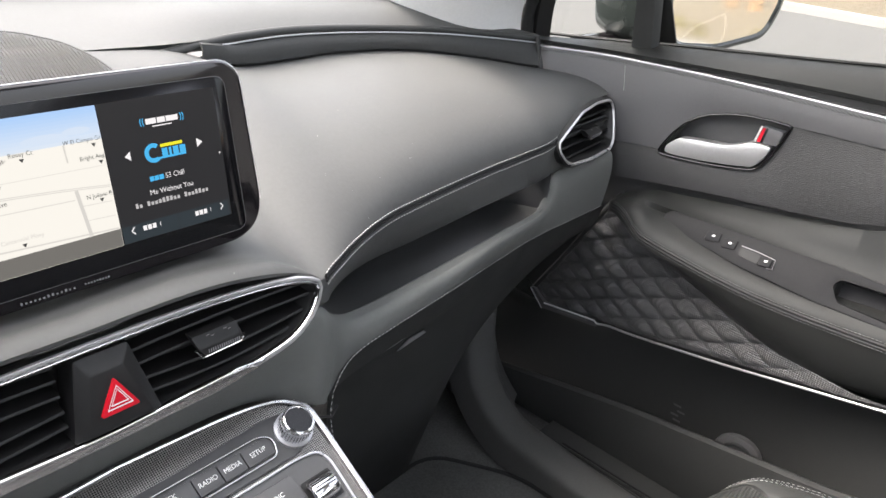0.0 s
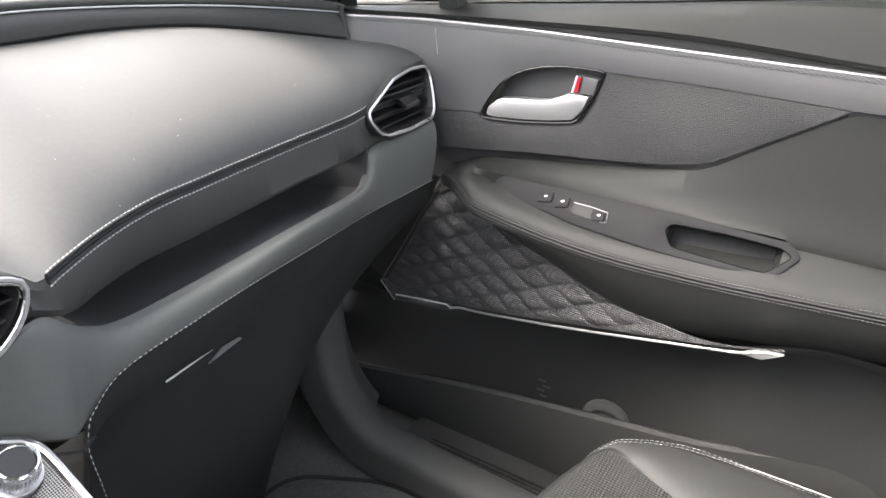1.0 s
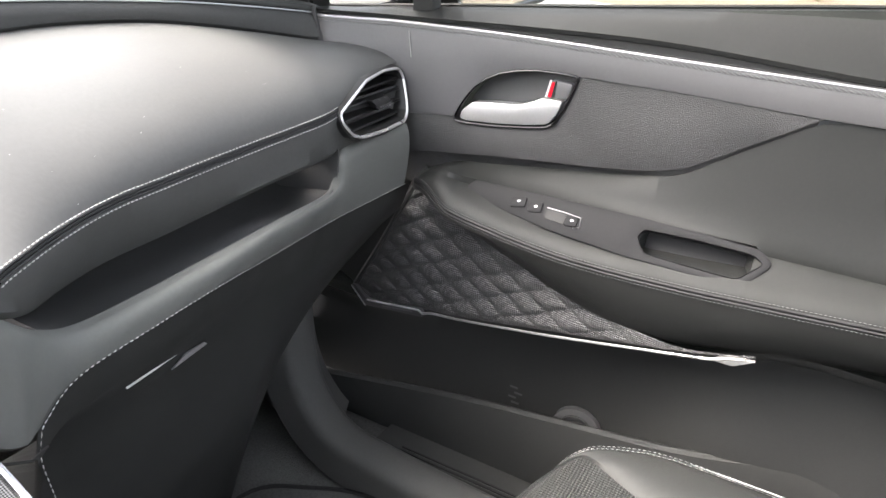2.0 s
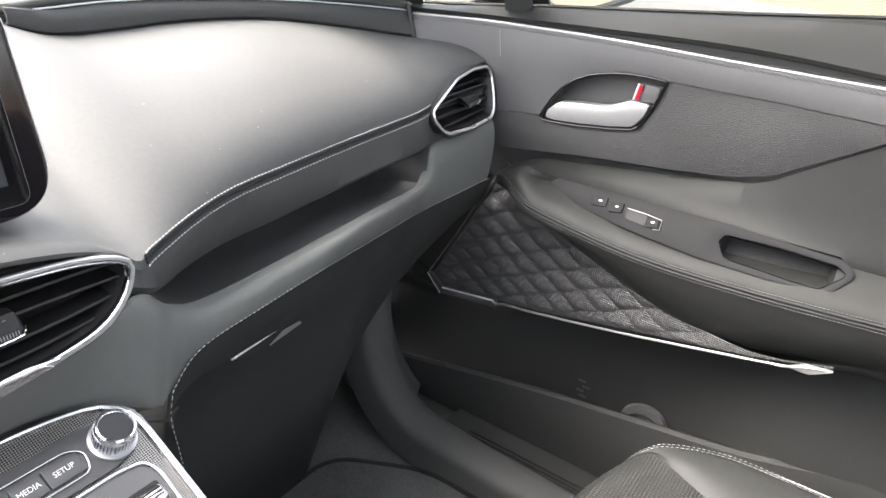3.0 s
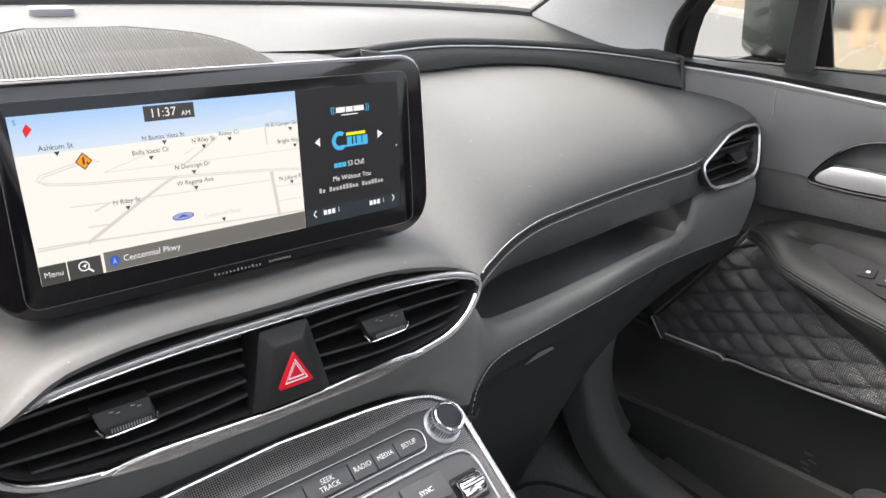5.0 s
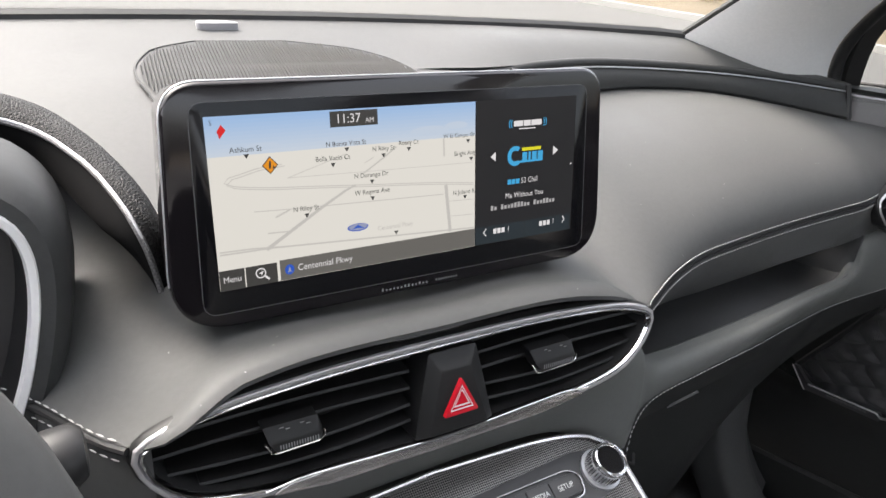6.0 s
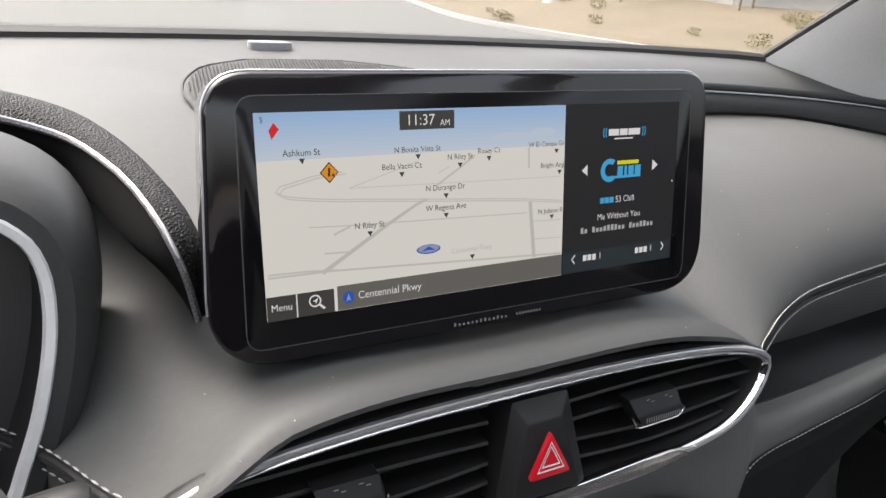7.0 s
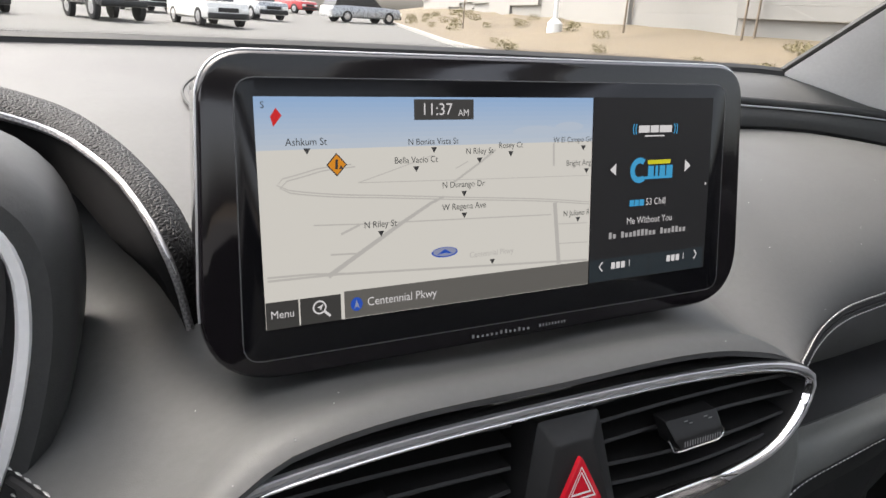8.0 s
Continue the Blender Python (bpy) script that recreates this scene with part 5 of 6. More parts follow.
part("mat_edge", sweep([(u, v, 0.411) for u, v in rounded([(0.34, -0.55), (0.78, -0.55), (0.80, 0.05), (0.72, 0.20), (0.36, 0.20)], 0.05, 6)], 0.004, 6, closed=True), RUBBER, mat)
wall = part("wall_front", loft([[(x, 0.36 + 0.10 * t, 0.98 - 0.58 * t) for x in np.linspace(-0.76, 0.92, 6)] for t in np.linspace(0, 1, 4)]), CARPET)
tagged(wall, "black carpeted front wall of the footwell", "wall", kind="structure")
sill_t = thing("door_sill", "black plastic door sill with a ribbed tread plate", "door sill")
seal_path = spline([(0.868, 0.165, 0.95), (0.862, 0.195, 0.80), (0.858, 0.205, 0.66), (0.852, 0.182, 0.545), (0.850, 0.115, 0.472), (0.850, 0.02, 0.456), (0.850, -0.13, 0.447), (0.850, -0.40, 0.44), (0.850, -1.0, 0.44)], 70)
cover = []
for i, q in enumerate(seal_path):
    d = seal_path[min(i + 1, len(seal_path) - 1)] - seal_path[max(i - 1, 0)]
    n = np.array((0.0, d[2], -d[1])) / math.hypot(d[1], d[2])
    section = [(-0.052, -0.055), (-0.049, -0.030)] + [((0.046 if a < 0 else 0.024) * math.sin(a), -0.012 + 0.026 * math.cos(a)) for a in np.linspace(-1.57, 1.57, 15)] + [(0.025, -0.030)]
    cover.append([q + n * v + np.array((u, 0.0, 0.0)) for u, v in section])
part("sill_cover", loft(cover), PAD, sill_t, "broad rounded black cover of the door opening")
part("kick_panel", loft([[(0.872, y + 0.004, z), (0.905, y + 0.02, z), (0.91, y + 0.20, z - 0.02)] for _, y, z in seal_path[:22]]), PAD, sill_t)
part("sill_plate", loft([[(0.945, y, 0.43), (0.94, y, 0.437), (0.87, y, 0.441), (0.835, y, 0.432), (0.815, y, 0.405)] for y in np.linspace(0.08, -1.0, 12)]), HARD, sill_t)
for x in (0.878, 0.887, 0.896):
    part("tread_rib", sweep([(x, 0.03, 0.4415), (x, -0.3, 0.4415), (x, -0.9, 0.4415)], 0.0022, 6), BLACK, sill_t)
part("pillar_foot", slab([(0.885, 0.20), (1.05, 0.20), (1.05, 0.48), (0.885, 0.48)], 0.01, lambda u, v, h: (u, v, 1.055 + h)), HARD, sill_t, smooth=False)
part("lower_pillar", thick(loft([[(x, y, z) for z in (0.38, 0.8, 1.1)] for x, y in ((1.04, 0.47), (0.985, 0.40), (0.93, 0.30), (0.90, 0.235))]), 0.004), HARD, sill_t)
part("footwell_side", thick(loft([[(x, y, z) for z in (0.38, 0.7, 1.0)] for x, y in ((0.90, 0.47), (0.885, 0.34), (0.875, 0.23))]), 0.004), PAD, sill_t)


def plain(name, pts, material, label, category):
    bm = bmesh.new()
    bm.faces.new([bm.verts.new(p) for p in pts])
    thick(bm, 0.02)
    ob = part(name, bm, material, smooth=False)
    return tagged(ob, label, category, kind="structure")


# roof opening out of view, added so sky light fills the cabin
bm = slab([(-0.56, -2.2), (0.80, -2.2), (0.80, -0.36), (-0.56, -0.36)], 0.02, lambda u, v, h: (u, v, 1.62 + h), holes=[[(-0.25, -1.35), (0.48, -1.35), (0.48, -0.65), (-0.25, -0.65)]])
tagged(part("ceiling", bm, HEADLINER, smooth=False), "pale grey cloth headliner, out of view, round an opening added for light", "ceiling", kind="structure")
ob = tagged(part("added_roof_glass", slab([(-0.31, -1.71), (0.55, -1.71), (0.55, -0.47), (-0.31, -0.47)], 0.005, lambda u, v, h: (u, v, 1.645 + h)), PANE, smooth=False), "clear roof panel, out of view, over the opening added for light", "window", kind="structure")
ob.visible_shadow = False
# unseen side wall, taken above sill height to hold back driver's-side light
plain("wall_west", [(-0.72, 0.45, 0.38), (-0.72, -2.2, 0.38), (-0.72, -2.2, 1.27), (-0.72, 0.45, 1.27)], DOOR_SOFT, "plain dark driver's side of the cabin, raised to block window light", "wall")
plain("wall_west_pillar", [(-0.70, -0.85, 1.13), (-0.70, -1.05, 1.13), (-0.57, -1.05, 1.63), (-0.57, -0.85, 1.63)], HEADLINER, "pale grey pillar on the driver's side", "pillar")
plain("wall_east_pillar", [(0.965, -0.72, 0.40), (0.965, -0.98, 0.40), (0.81, -0.98, 1.63), (0.81, -0.82, 1.63)], HEADLINER, "pale grey pillar behind the passenger door", "pillar")
plain("wall_east", [(0.96, -0.98, 0.38), (0.96, -2.2, 0.38), (0.96, -2.2, 1.13), (0.96, -0.98, 1.13)], DOOR_SOFT, "plain dark rear side of the cabin", "wall")
plain("wall_south", [(-0.72, -2.2, 0.38), (0.96, -2.2, 0.38), (0.96, -2.2, 1.00), (-0.72, -2.2, 1.00)], DOOR_SOFT, "plain dark rear of the cabin", "wall")
plain("door_skin", [(1.11, 0.5, 0.35), (1.11, -2.2, 0.35), (1.035, -2.2, 1.12), (1.035, 0.5, 1.10)], PAINT, "dark painted outer door skin", "car body")
plain("bonnet", [(-0.70, 0.46, 1.10), (0.94, 0.46, 1.10), (0.86, 1.5, 0.95), (-0.62, 1.5, 0.95)], PAINT, "dark painted bonnet ahead of the windscreen", "bonnet")

# ---------------------------------------------------------------- passenger seat
seat = thing("passenger_seat", "black leather passenger seat with a perforated centre", "seat", at=(0, 0, 0))
CX = 0.50


def seat_z(y):
    return 0.694 - 0.015 * min(1, max(0, (-0.27 - y) / 0.35))


def nose(y):
    """How far the front of the cushion has rolled down."""
    k = min(1.0, max(0.0, (y + 0.275) / 0.045))
    return 0.11 * (1 - math.sqrt(max(0.0, 1 - k * k)))


outer = fn([(-0.95, 0.830), (-0.45, 0.826), (-0.41, 0.820), (-0.36, 0.810), (-0.32, 0.795), (-0.29, 0.777), (-0.265, 0.757), (-0.245, 0.742), (-0.23, 0.735)])
inner_edge = fn([(-0.95, 0.690), (-0.45, 0.696), (-0.39, 0.710), (-0.32, 0.733), (-0.28, 0.744), (-0.23, 0.730)])
rows_c, rows_r, rows_l = [], [], []
for y in np.r_[np.linspace(-0.2301, -0.29, 16), np.linspace(-0.31, -0.95, 18)]:
    z0, n = seat_z(y), nose(y)
    o, e = float(outer(y)[0]), float(inner_edge(y)[0])
    lap = min(1.0, max(0.0, (y + 0.40) / 0.14))
    back = lambda x: -0.030 * lap * max(0.0, (abs(x - CX) - 0.10) / 0.14) ** 2
    rows_c.append([(x, y + back(x), z0 + 0.006 * math.cos((x - CX) * 5) - n - (0.09 if n >= 0.1099 else 0)) for x in np.linspace(2 * CX - e, e, 22)])
    for rows, s in ((rows_r, 1), (rows_l, -1)):
        w = o - e
        prof = [(e, 0.002), (e + 0.02 * w, -0.004), (e + 0.10 * w, 0.004), (e + 0.35 * w, 0.013 * (1 - 0.5 * lap)), (e + 0.68 * w, 0.013 * (1 - 0.5 * lap)), (e + 0.88 * w, 0.003), (o, -0.020), (o + 0.002, -0.07), (o - 0.02, -0.20)]
        rows.append([(CX + s * (a - CX), y + back(a), z0 + b - n) for a, b in prof])
part("cushion_centre", loft(rows_c), SEATMESH, seat, "perforated black leather centre")
part("cushion_bolster", loft(rows_r), SEATLEATHER, seat, "smooth black leather side bolster")
part("cushion_bolster", loft(rows_l), SEATLEATHER, seat, "smooth black leather side bolster")
pipe = np.array([0.75 * np.array(r[5]) + 0.25 * np.array(r[6]) for r in rows_r[1:]]) + (0.001, 0, 0.0022)
part("piping", sweep(pipe, 0.0009, 6), STITCH, seat, "pale grey piping")
pipe2 = np.array([0.35 * np.array(r[4]) + 0.65 * np.array(r[5]) for r in rows_r[3:]]) + (0, 0, 0.0025)
part("seam", sweep(pipe2, 0.0010, 6), SEAMDARK, seat)
stitching(pipe2 + (-0.0030, 0, 0.0014), seat, length=0.0040, gap=0.0020, r=0.00038)
stitching(pipe2 + (0.0035, 0, 0.0004), seat, length=0.0040, gap=0.0020, r=0.00038)
bm = bmesh.new()
box(bm, (0.27, -0.93, 0.405), (0.73, -0.30, 0.60))
part("seat_base", bevel(bm, 0.02, 2), HARD, seat)

# ---------------------------------------------------------------- centre console
console = thing("centre_console", "sloping centre console panel with metal frame, buttons and knob", "console")


def on_con(u, s, h):
    """On the sloping panel: u to the right, s down the slope, h out of it (all metres)."""
    return (u, -0.035 - 0.894 * s - 0.447 * h, 0.957 - 0.447 * s + 0.894 * h)


con_half = [(0.118, -0.0005), (0.165, 0.0015), (0.200, 0.0035), (0.228, 0.0075), (0.246, 0.014), (0.2560, 0.026), (0.2580, 0.040), (0.2570, 0.09), (0.2555, 0.15), (0.2530, 0.26)]
ch = spline(con_half, 40)
con_line = [(0.236 - u, s) for u, s in ch[::-1]] + [tuple(p) for p in ch[1:]]
con_out = con_line[::-1]
part("panel", slab(con_out, 0.003, lambda u, v, h: on_con(u, v, h - 0.004)), CARBON, console, "woven metal-look inlay")
part("metal_frame", loft([[on_con(u - k * (u - 0.118) / 0.14, s + k * 0.6, h) for u, s in con_line] for k, h in ((-0.003, -0.004), (-0.0022, 0.0022), (0.0, 0.0030), (0.0018, 0.0022), (0.0024, -0.001))]), CHROME, console, "satin metal frame")
part("side_wall", loft([[on_con(u + 0.003, s, -0.003), (u + 0.018 if u > 0.118 else u - 0.018, -0.040 - 0.75 * s, 0.905 - 0.42 * s), (u + 0.02 if u > 0.118 else u - 0.02, 0.0 - 0.75 * s, 0.70 - 0.2 * s), (u + 0.01 if u > 0.118 else u - 0.01, 0.05 - 0.7 * s, 0.41)] for u, s in con_line[len(con_line) // 2 + 14:]]), PAD, console, "grey side of the console")
dark = rounded([(0.0, 0.0245), (0.153, 0.0225), (0.222, 0.0185), (0.2440, 0.0225), (0.2500, 0.0360), (0.2440, 0.0490), (0.232, 0.0545), (0.0, 0.0560)][::-1], 0.006, 4)
part("button_field", slab(dark, 0.0015, lambda u, v, h: on_con(u, v, h), edge=0.0005), BUTTON, console, "satin grey button field")
row_o = rounded([(-0.01, 0.0315), (0.2100, 0.0295), (0.2180, 0.0350), (0.2150, 0.0480), (-0.01, 0.0500)][::-1], 0.005, 4)
row_i = offset_outline(row_o, 0.0013)
part("button_frame", slab(row_o, 0.0022, lambda u, v, h: on_con(u, v, h + 0.0015), holes=[row_i], edge=0.0005), CHROME, console, "thin bright frame round the buttons")


def key(u0, u1, s0, s1, text, size, tilt=0.0, lines=1):
    c = [(u0, s1), (u1, s1 - tilt), (u1, s0 - tilt), (u0, s0)]
    ob = part("button", slab(rounded(c, 0.0012, 3)[::-1], 0.0032, lambda u, v, h: on_con(u, v, h + 0.001), edge=0.0006), BUTTON, console)
    for k, w in enumerate(text.split("/")):
        cy = (s0 + s1) / 2 - tilt / 2 + (k - (lines - 1) / 2) * size * 0.95
        lettering(w, size, lambda a, b, h: on_con((u0 + u1) / 2 + a, cy - b - 0.02 * a, 0.0044), WHITEPRINT, ob, stretch=0.9)


key(0.1920, 0.2140, 0.0325, 0.0465, "SETUP", 0.0052, 0.0004)
key(0.1730, 0.1910, 0.0327, 0.0468, "MEDIA", 0.0052, 0.0004)
key(0.1535, 0.1720, 0.0329, 0.0471, "RADIO", 0.0052, 0.0004)
key(0.1185, 0.1525, 0.0331, 0.0475, "SEEK/TRACK", 0.0054, 0.0006, 2)
key(0.0850, 0.1175, 0.0335, 0.0480, "", 0.005, 0.0006)
knob = part("knob", loft([[on_con(0.2365 + r * math.cos(a), 0.0370 + r * math.sin(a), h) for a in np.linspace(0, 2 * math.pi, 40, endpoint=False)] for r, h in ((0.0150, 0.001), (0.0150, 0.004), (0.0125, 0.0045), (0.0125, 0.016), (0.0120, 0.0185), (0.0108, 0.0195), (0.0100, 0.0186), (0.0096, 0.0175))], closed=True, caps=True), SILVER, console, "ribbed silver knob")
for a in np.linspace(0, 2 * math.pi, 36, endpoint=False):
    part("knob_rib", sweep([on_con(0.2365 + 0.0126 * math.cos(a), 0.0370 + 0.0126 * math.sin(a), h) for h in (0.0055, 0.0100, 0.0150)], 0.0006, 5), CHROME, knob)
part("knob_ring", loft([[on_con(0.2365 + r * math.cos(a), 0.0370 + r * math.sin(a), h) for a in np.linspace(0, 2 * math.pi, 40, endpoint=False)] for r, h in ((0.0126, 0.0164), (0.0125, 0.0182), (0.0119, 0.0196), (0.0108, 0.0200), (0.0100, 0.0192), (0.0097, 0.0178))], closed=True), BRIGHT, knob, "polished ring round the knob cap")
part("knob_cap", slab(oval(0.2365, 0.0370, 0.0098, 0.0098, 28), 0, lambda u, v, h: on_con(u, v, 0.0180)), GLASSBLACK, knob, "glossy black knob cap", smooth=False)
lowf = rounded([(0.0, 0.0610), (0.226, 0.0595), (0.2420, 0.0620), (0.2460, 0.0720), (0.2400, 0.20), (0.0, 0.20)][::-1], 0.006, 4)
part("lower_frame", slab(lowf, 0.003, lambda u, v, h: on_con(u, v, h), holes=[offset_outline(lowf, 0.0022)], edge=0.0006), CHROME, console, "bright frame round the climate panel")
part("climate_field", slab(offset_outline(lowf, 0.002), 0.0012, lambda u, v, h: on_con(u, v, h)), BUTTON, console, "satin grey climate panel")
key(0.178, 0.214, 0.066, 0.085, "SYNC", 0.0052)
key(0.135, 0.176, 0.066, 0.085, "", 0.0050)
roller = part("toggle", loft([[on_con(u, 0.0868 + r * math.sin(t), 0.0005 + r * math.cos(t)) for t in np.linspace(-1.75, 1.75, 20)] for u, r in ((0.2182, 0.0070), (0.2190, 0.0088), (0.2200, 0.0094), (0.2385, 0.0094), (0.2395, 0.0088), (0.2403, 0.0070))]), BRIGHT, console, "chrome roller switch")
for t in np.linspace(-1.2, 0.1, 6):
    part("roller_rib", sweep([on_con(u, 0.0868 + 0.0095 * math.sin(t), 0.0005 + 0.0095 * math.cos(t)) for u in (0.2205, 0.2293, 0.2380)], 0.0005, 5), BLACK, roller)
part("toggle_well", slab(rounded([(0.2165, 0.098), (0.2420, 0.098), (0.2420, 0.0755), (0.2165, 0.0755)], 0.002, 4), 0.0006, lambda u, v, h: on_con(u, v, h + 0.0012)), VENTBLACK, console)
part("joint_line", sweep([(0.262, -0.066, 0.938), (0.280, -0.062, 0.925), (0.300, -0.045, 0.914)], 0.0012, 6), SEAMDARK, console)

# ---------------------------------------------------------------- driver's hood, instruments, wheel
hood = thing("instrument_hood", "black grained leather hood over the instruments with a stitched seam", "instrument hood")
HC = -0.27
hood_half = [(-0.27, 1.182), (-0.20, 1.181), (-0.14, 1.177), (-0.11, 1.1735), (-0.085, 1.168), (-0.063, 1.1615), (-0.052, 1.1565), (-0.041, 1.150), (-0.031, 1.141), (-0.0235, 1.130), (-0.0185, 1.114), (-0.015, 1.094)]
hood_y = fn([(-0.27, 0.045), (-0.11, 0.042), (-0.085, 0.036), (-0.063, 0.020), (-0.052, 0.002), (-0.041, -0.022), (-0.031, -0.050), (-0.022, -0.068), (-0.015, -0.074)])
hr = spline(hood_half, 40)
hood_line = [(2 * HC - x, z) for x, z in hr[::-1][:-1]] + [tuple(p) for p in hr]
rows_p, rows_i, rows_t, seam_p = [], [], [], []
for i, (x, z) in enumerate(hood_line):
    a, b = hood_line[max(i - 1, 0)], hood_line[min(i + 1, len(hood_line) - 1)]
    t = np.array((b[0] - a[0], b[1] - a[1]))
    n = np.array((-t[1], t[0])) / np.linalg.norm(t)
    shift = hood_y(x if x > HC else 2 * HC - x)[0]
    at = lambda d, y: (x + n[0] * d, y + shift, z + n[1] * d)
    end_p, back_p = np.array(at(0.0005, 0.128)), np.array((x, 0.165 + shift, min(dash_z(x, 0.165 + shift), z) - 0.004))
    row = []
    for u in np.linspace(0, 1, 14):
        q = back_p + (end_p - back_p) * u
        q[2] = q[2] - 0.008 * math.sin(math.pi * u)
        row.append(tuple(q))
    rows_t.append(row)
    e = 0.003 * min(1.0, max(0.0, (1.150 - z) / 0.02))
    rows_p.append([at(0.001, 0.131), at(0.0035, 0.126), at(0.0035, 0.120), at(0.0015, 0.111), at(-0.0015 - 0.5 * e, 0.102), at(-0.0045 - e, 0.098)])
    w = 0.020 * min(1.0, max(0.0, (z - 1.095) / 0.055))
    rows_i.append([at(-0.0045 - e, 0.0985), at(-0.008 - e, 0.0965), at(-0.008 - e - 0.4 * w, 0.098), at(-0.008 - e - 0.8 * w, 0.104), at(-0.008 - e - w, 0.112), at(-0.009 - e - w, 0.150), at(-0.009 - e - w, 0.22)])
    seam_p.append(at(-0.0062 - e, 0.0955))
part("hood_back", loft(rows_t), SOFT, hood, "grey back of the hood")
part("leather_pad", loft(rows_p), LEATHER, hood, "black grained leather pad")
part("inner_shroud", loft(rows_i), SHROUD_SHADE, hood, "black inner shroud, darkened further for the shade under the hood")
part("seam_bead", sweep(seam_p, 0.0017, 8), KNURL, hood, "pale woven seam")
part("seam_line", sweep([np.array(p) + (0.0, -0.0004, 0.0016) for p in seam_p], 0.0007, 6), SILVER, hood, "thin bright edge above the seam")

cluster = thing("instrument_cluster", "round-ended black instrument cluster with a bright chrome rim", "instrument cluster")


pod_half = spline([(HC, 1.181), (-0.20, 1.179), (-0.13, 1.176), (-0.092, 1.1645), (-0.0715, 1.149), (-0.0622, 1.129), (-0.0608, 1.105), (-0.0655, 1.076), (-0.077, 1.040), (-0.097, 1.005), (-0.15, 0.986), (-0.22, 0.982), (HC, 0.980)], 60)
pod = [tuple(p) for p in pod_half] + [(2 * HC - u, v) for u, v in pod_half[::-1][1:-1]]
pod = pod[::-1]


def pod_rows(rows):
    return [[(u, y + (v - 1.108) * 0.16, v) for u, v in offset_outline(pod, d)] for d, y in rows]


part("binnacle", loft(pod_rows(((-0.001, 0.085), (-0.001, 0.07), (0.001, 0.045), (0.005, 0.031), (0.011, 0.0245), (0.0178, 0.024))), closed=True), HARD, cluster, "black binnacle surround")
# pale colour here stands for the sky reflected in the chrome
part("chrome_rim", loft(pod_rows(((0.0176, 0.0240), (0.0184, 0.0222), (0.0218, 0.0225), (0.0232, 0.0260))), closed=True), SATIN, cluster, "wide chrome rim, its bright reflection put into a pale colour")
part("inner_ring", loft(pod_rows(((0.0230, 0.026), (0.028, 0.055))), closed=True), BLACK, cluster)
part("dial_glass", slab(offset_outline(pod, 0.0275), 0, lambda u, v, h: (u, 0.053 + (v - 1.108) * 0.16, v)), DIAL_GREYED, cluster, "dark instrument glass, greyed for its reflections", smooth=False)

wheel = thing("steering_wheel", "black leather steering wheel", "steering wheel")
WT = radians(24)
wc = np.array((-0.258, -0.165, 1.062))
wp = lambda a, r, h: wc + np.array((r * math.cos(a), r * math.sin(a) * math.sin(WT) - h * math.cos(WT), r * math.sin(a) * math.cos(WT) + h * math.sin(WT)))
part("rim", sweep([wp(a, 0.176, 0.0) for a in np.linspace(0, 2 * math.pi, 64, endpoint=False)], 0.0155, 12, closed=True), PAD, wheel, "black leather rim")
part("hub", slab(oval(0, 0, 0.075, 0.060, 28), 0.03, lambda u, v, h: tuple(wp(math.atan2(v, u), math.hypot(u, v), h - 0.03)), edge=0.008), BLACK, wheel)
for a in (0.06, math.pi - 0.06, 1.5 * math.pi):
    part("spoke", sweep([wp(a, r, -0.012) for r in (0.06, 0.11, 0.172)], 0.016, 8, flat=0.5), BLACK, wheel)
column = thing("column_stalk", "grey steering column with a wiper stalk", "stalk")
part("stalk", loft([[(x, -0.070 + r * math.cos(a) - 0.02 * (x + 0.07), 1.074 + r * 0.9 * math.sin(a) + 0.10 * (x + 0.07)) for a in np.linspace(0, 2 * math.pi, 16, endpoint=False)] for x, r in ((-0.24, 0.014), (-0.12, 0.010), (-0.105, 0.013), (-0.085, 0.014), (-0.076, 0.014), (-0.072, 0.011), (-0.071, 0.004))], closed=True, caps=True), BLACK, column, "grey stalk end")
bm = bmesh.new()
box(bm, (-0.33, -0.13, 0.95), (-0.20, 0.06, 1.05))
part("shroud", bevel(bm, 0.03, 3), HARD, column)
stub = np.array([(x, low_edge(x)[0] - 0.0015, low_edge(x)[1] + 0.000) for x in np.linspace(-0.30, -0.0555, 40)])
part("seam_fold", sweep(stub, 0.0022, 8), SEAMDARK, dash)
stitching(stub + (0, -0.0008, 0.0055), dash, length=0.0050, gap=0.0022, r=0.00055)
stitching(stub + (0, -0.002, -0.0055), dash, length=0.0050, gap=0.0022, r=0.00055)
part("driver_panel", loft([[(x, low_edge(x)[0], low_edge(x)[1]), (x, low_edge(x)[0] - 0.001, low_edge(x)[1] - 0.02), (x, low_edge(x)[0] + 0.02, 0.95), (x, 0.10, 0.75), (x, 0.16, 0.5)] for x in np.linspace(-0.60, -0.046, 24)]), PAD, dash, "dark panel under the driver's instruments")

# a few specks of dust on the dashboard
rnd = random.Random(3)
bm = bmesh.new()
for k in range(34):
    x = rnd.uniform(-0.05, 0.72)
    y, z = skin_section(x, 30)[rnd.randrange(3, 27)]
    r = rnd.uniform(0.0002, 0.00045)
    for a, b in ((0, 1), (1, 0)):
        bm.faces.new([bm.verts.new((x + r * math.cos(q), y + r * math.sin(q) * a, z + 0.0006 + r * math.sin(q) * b)) for q in (0, 1.3, 2.6, 3.9, 5.1)])
tagged(part("dust", bm, STITCH, dash, smooth=False), "tiny pale specks of dust", kind="stuff")


# ---------------------------------------------------------------- outside
def ground_z(y):
    return -0.13 + 0.02 * min(max(y - 6, 0), 60)


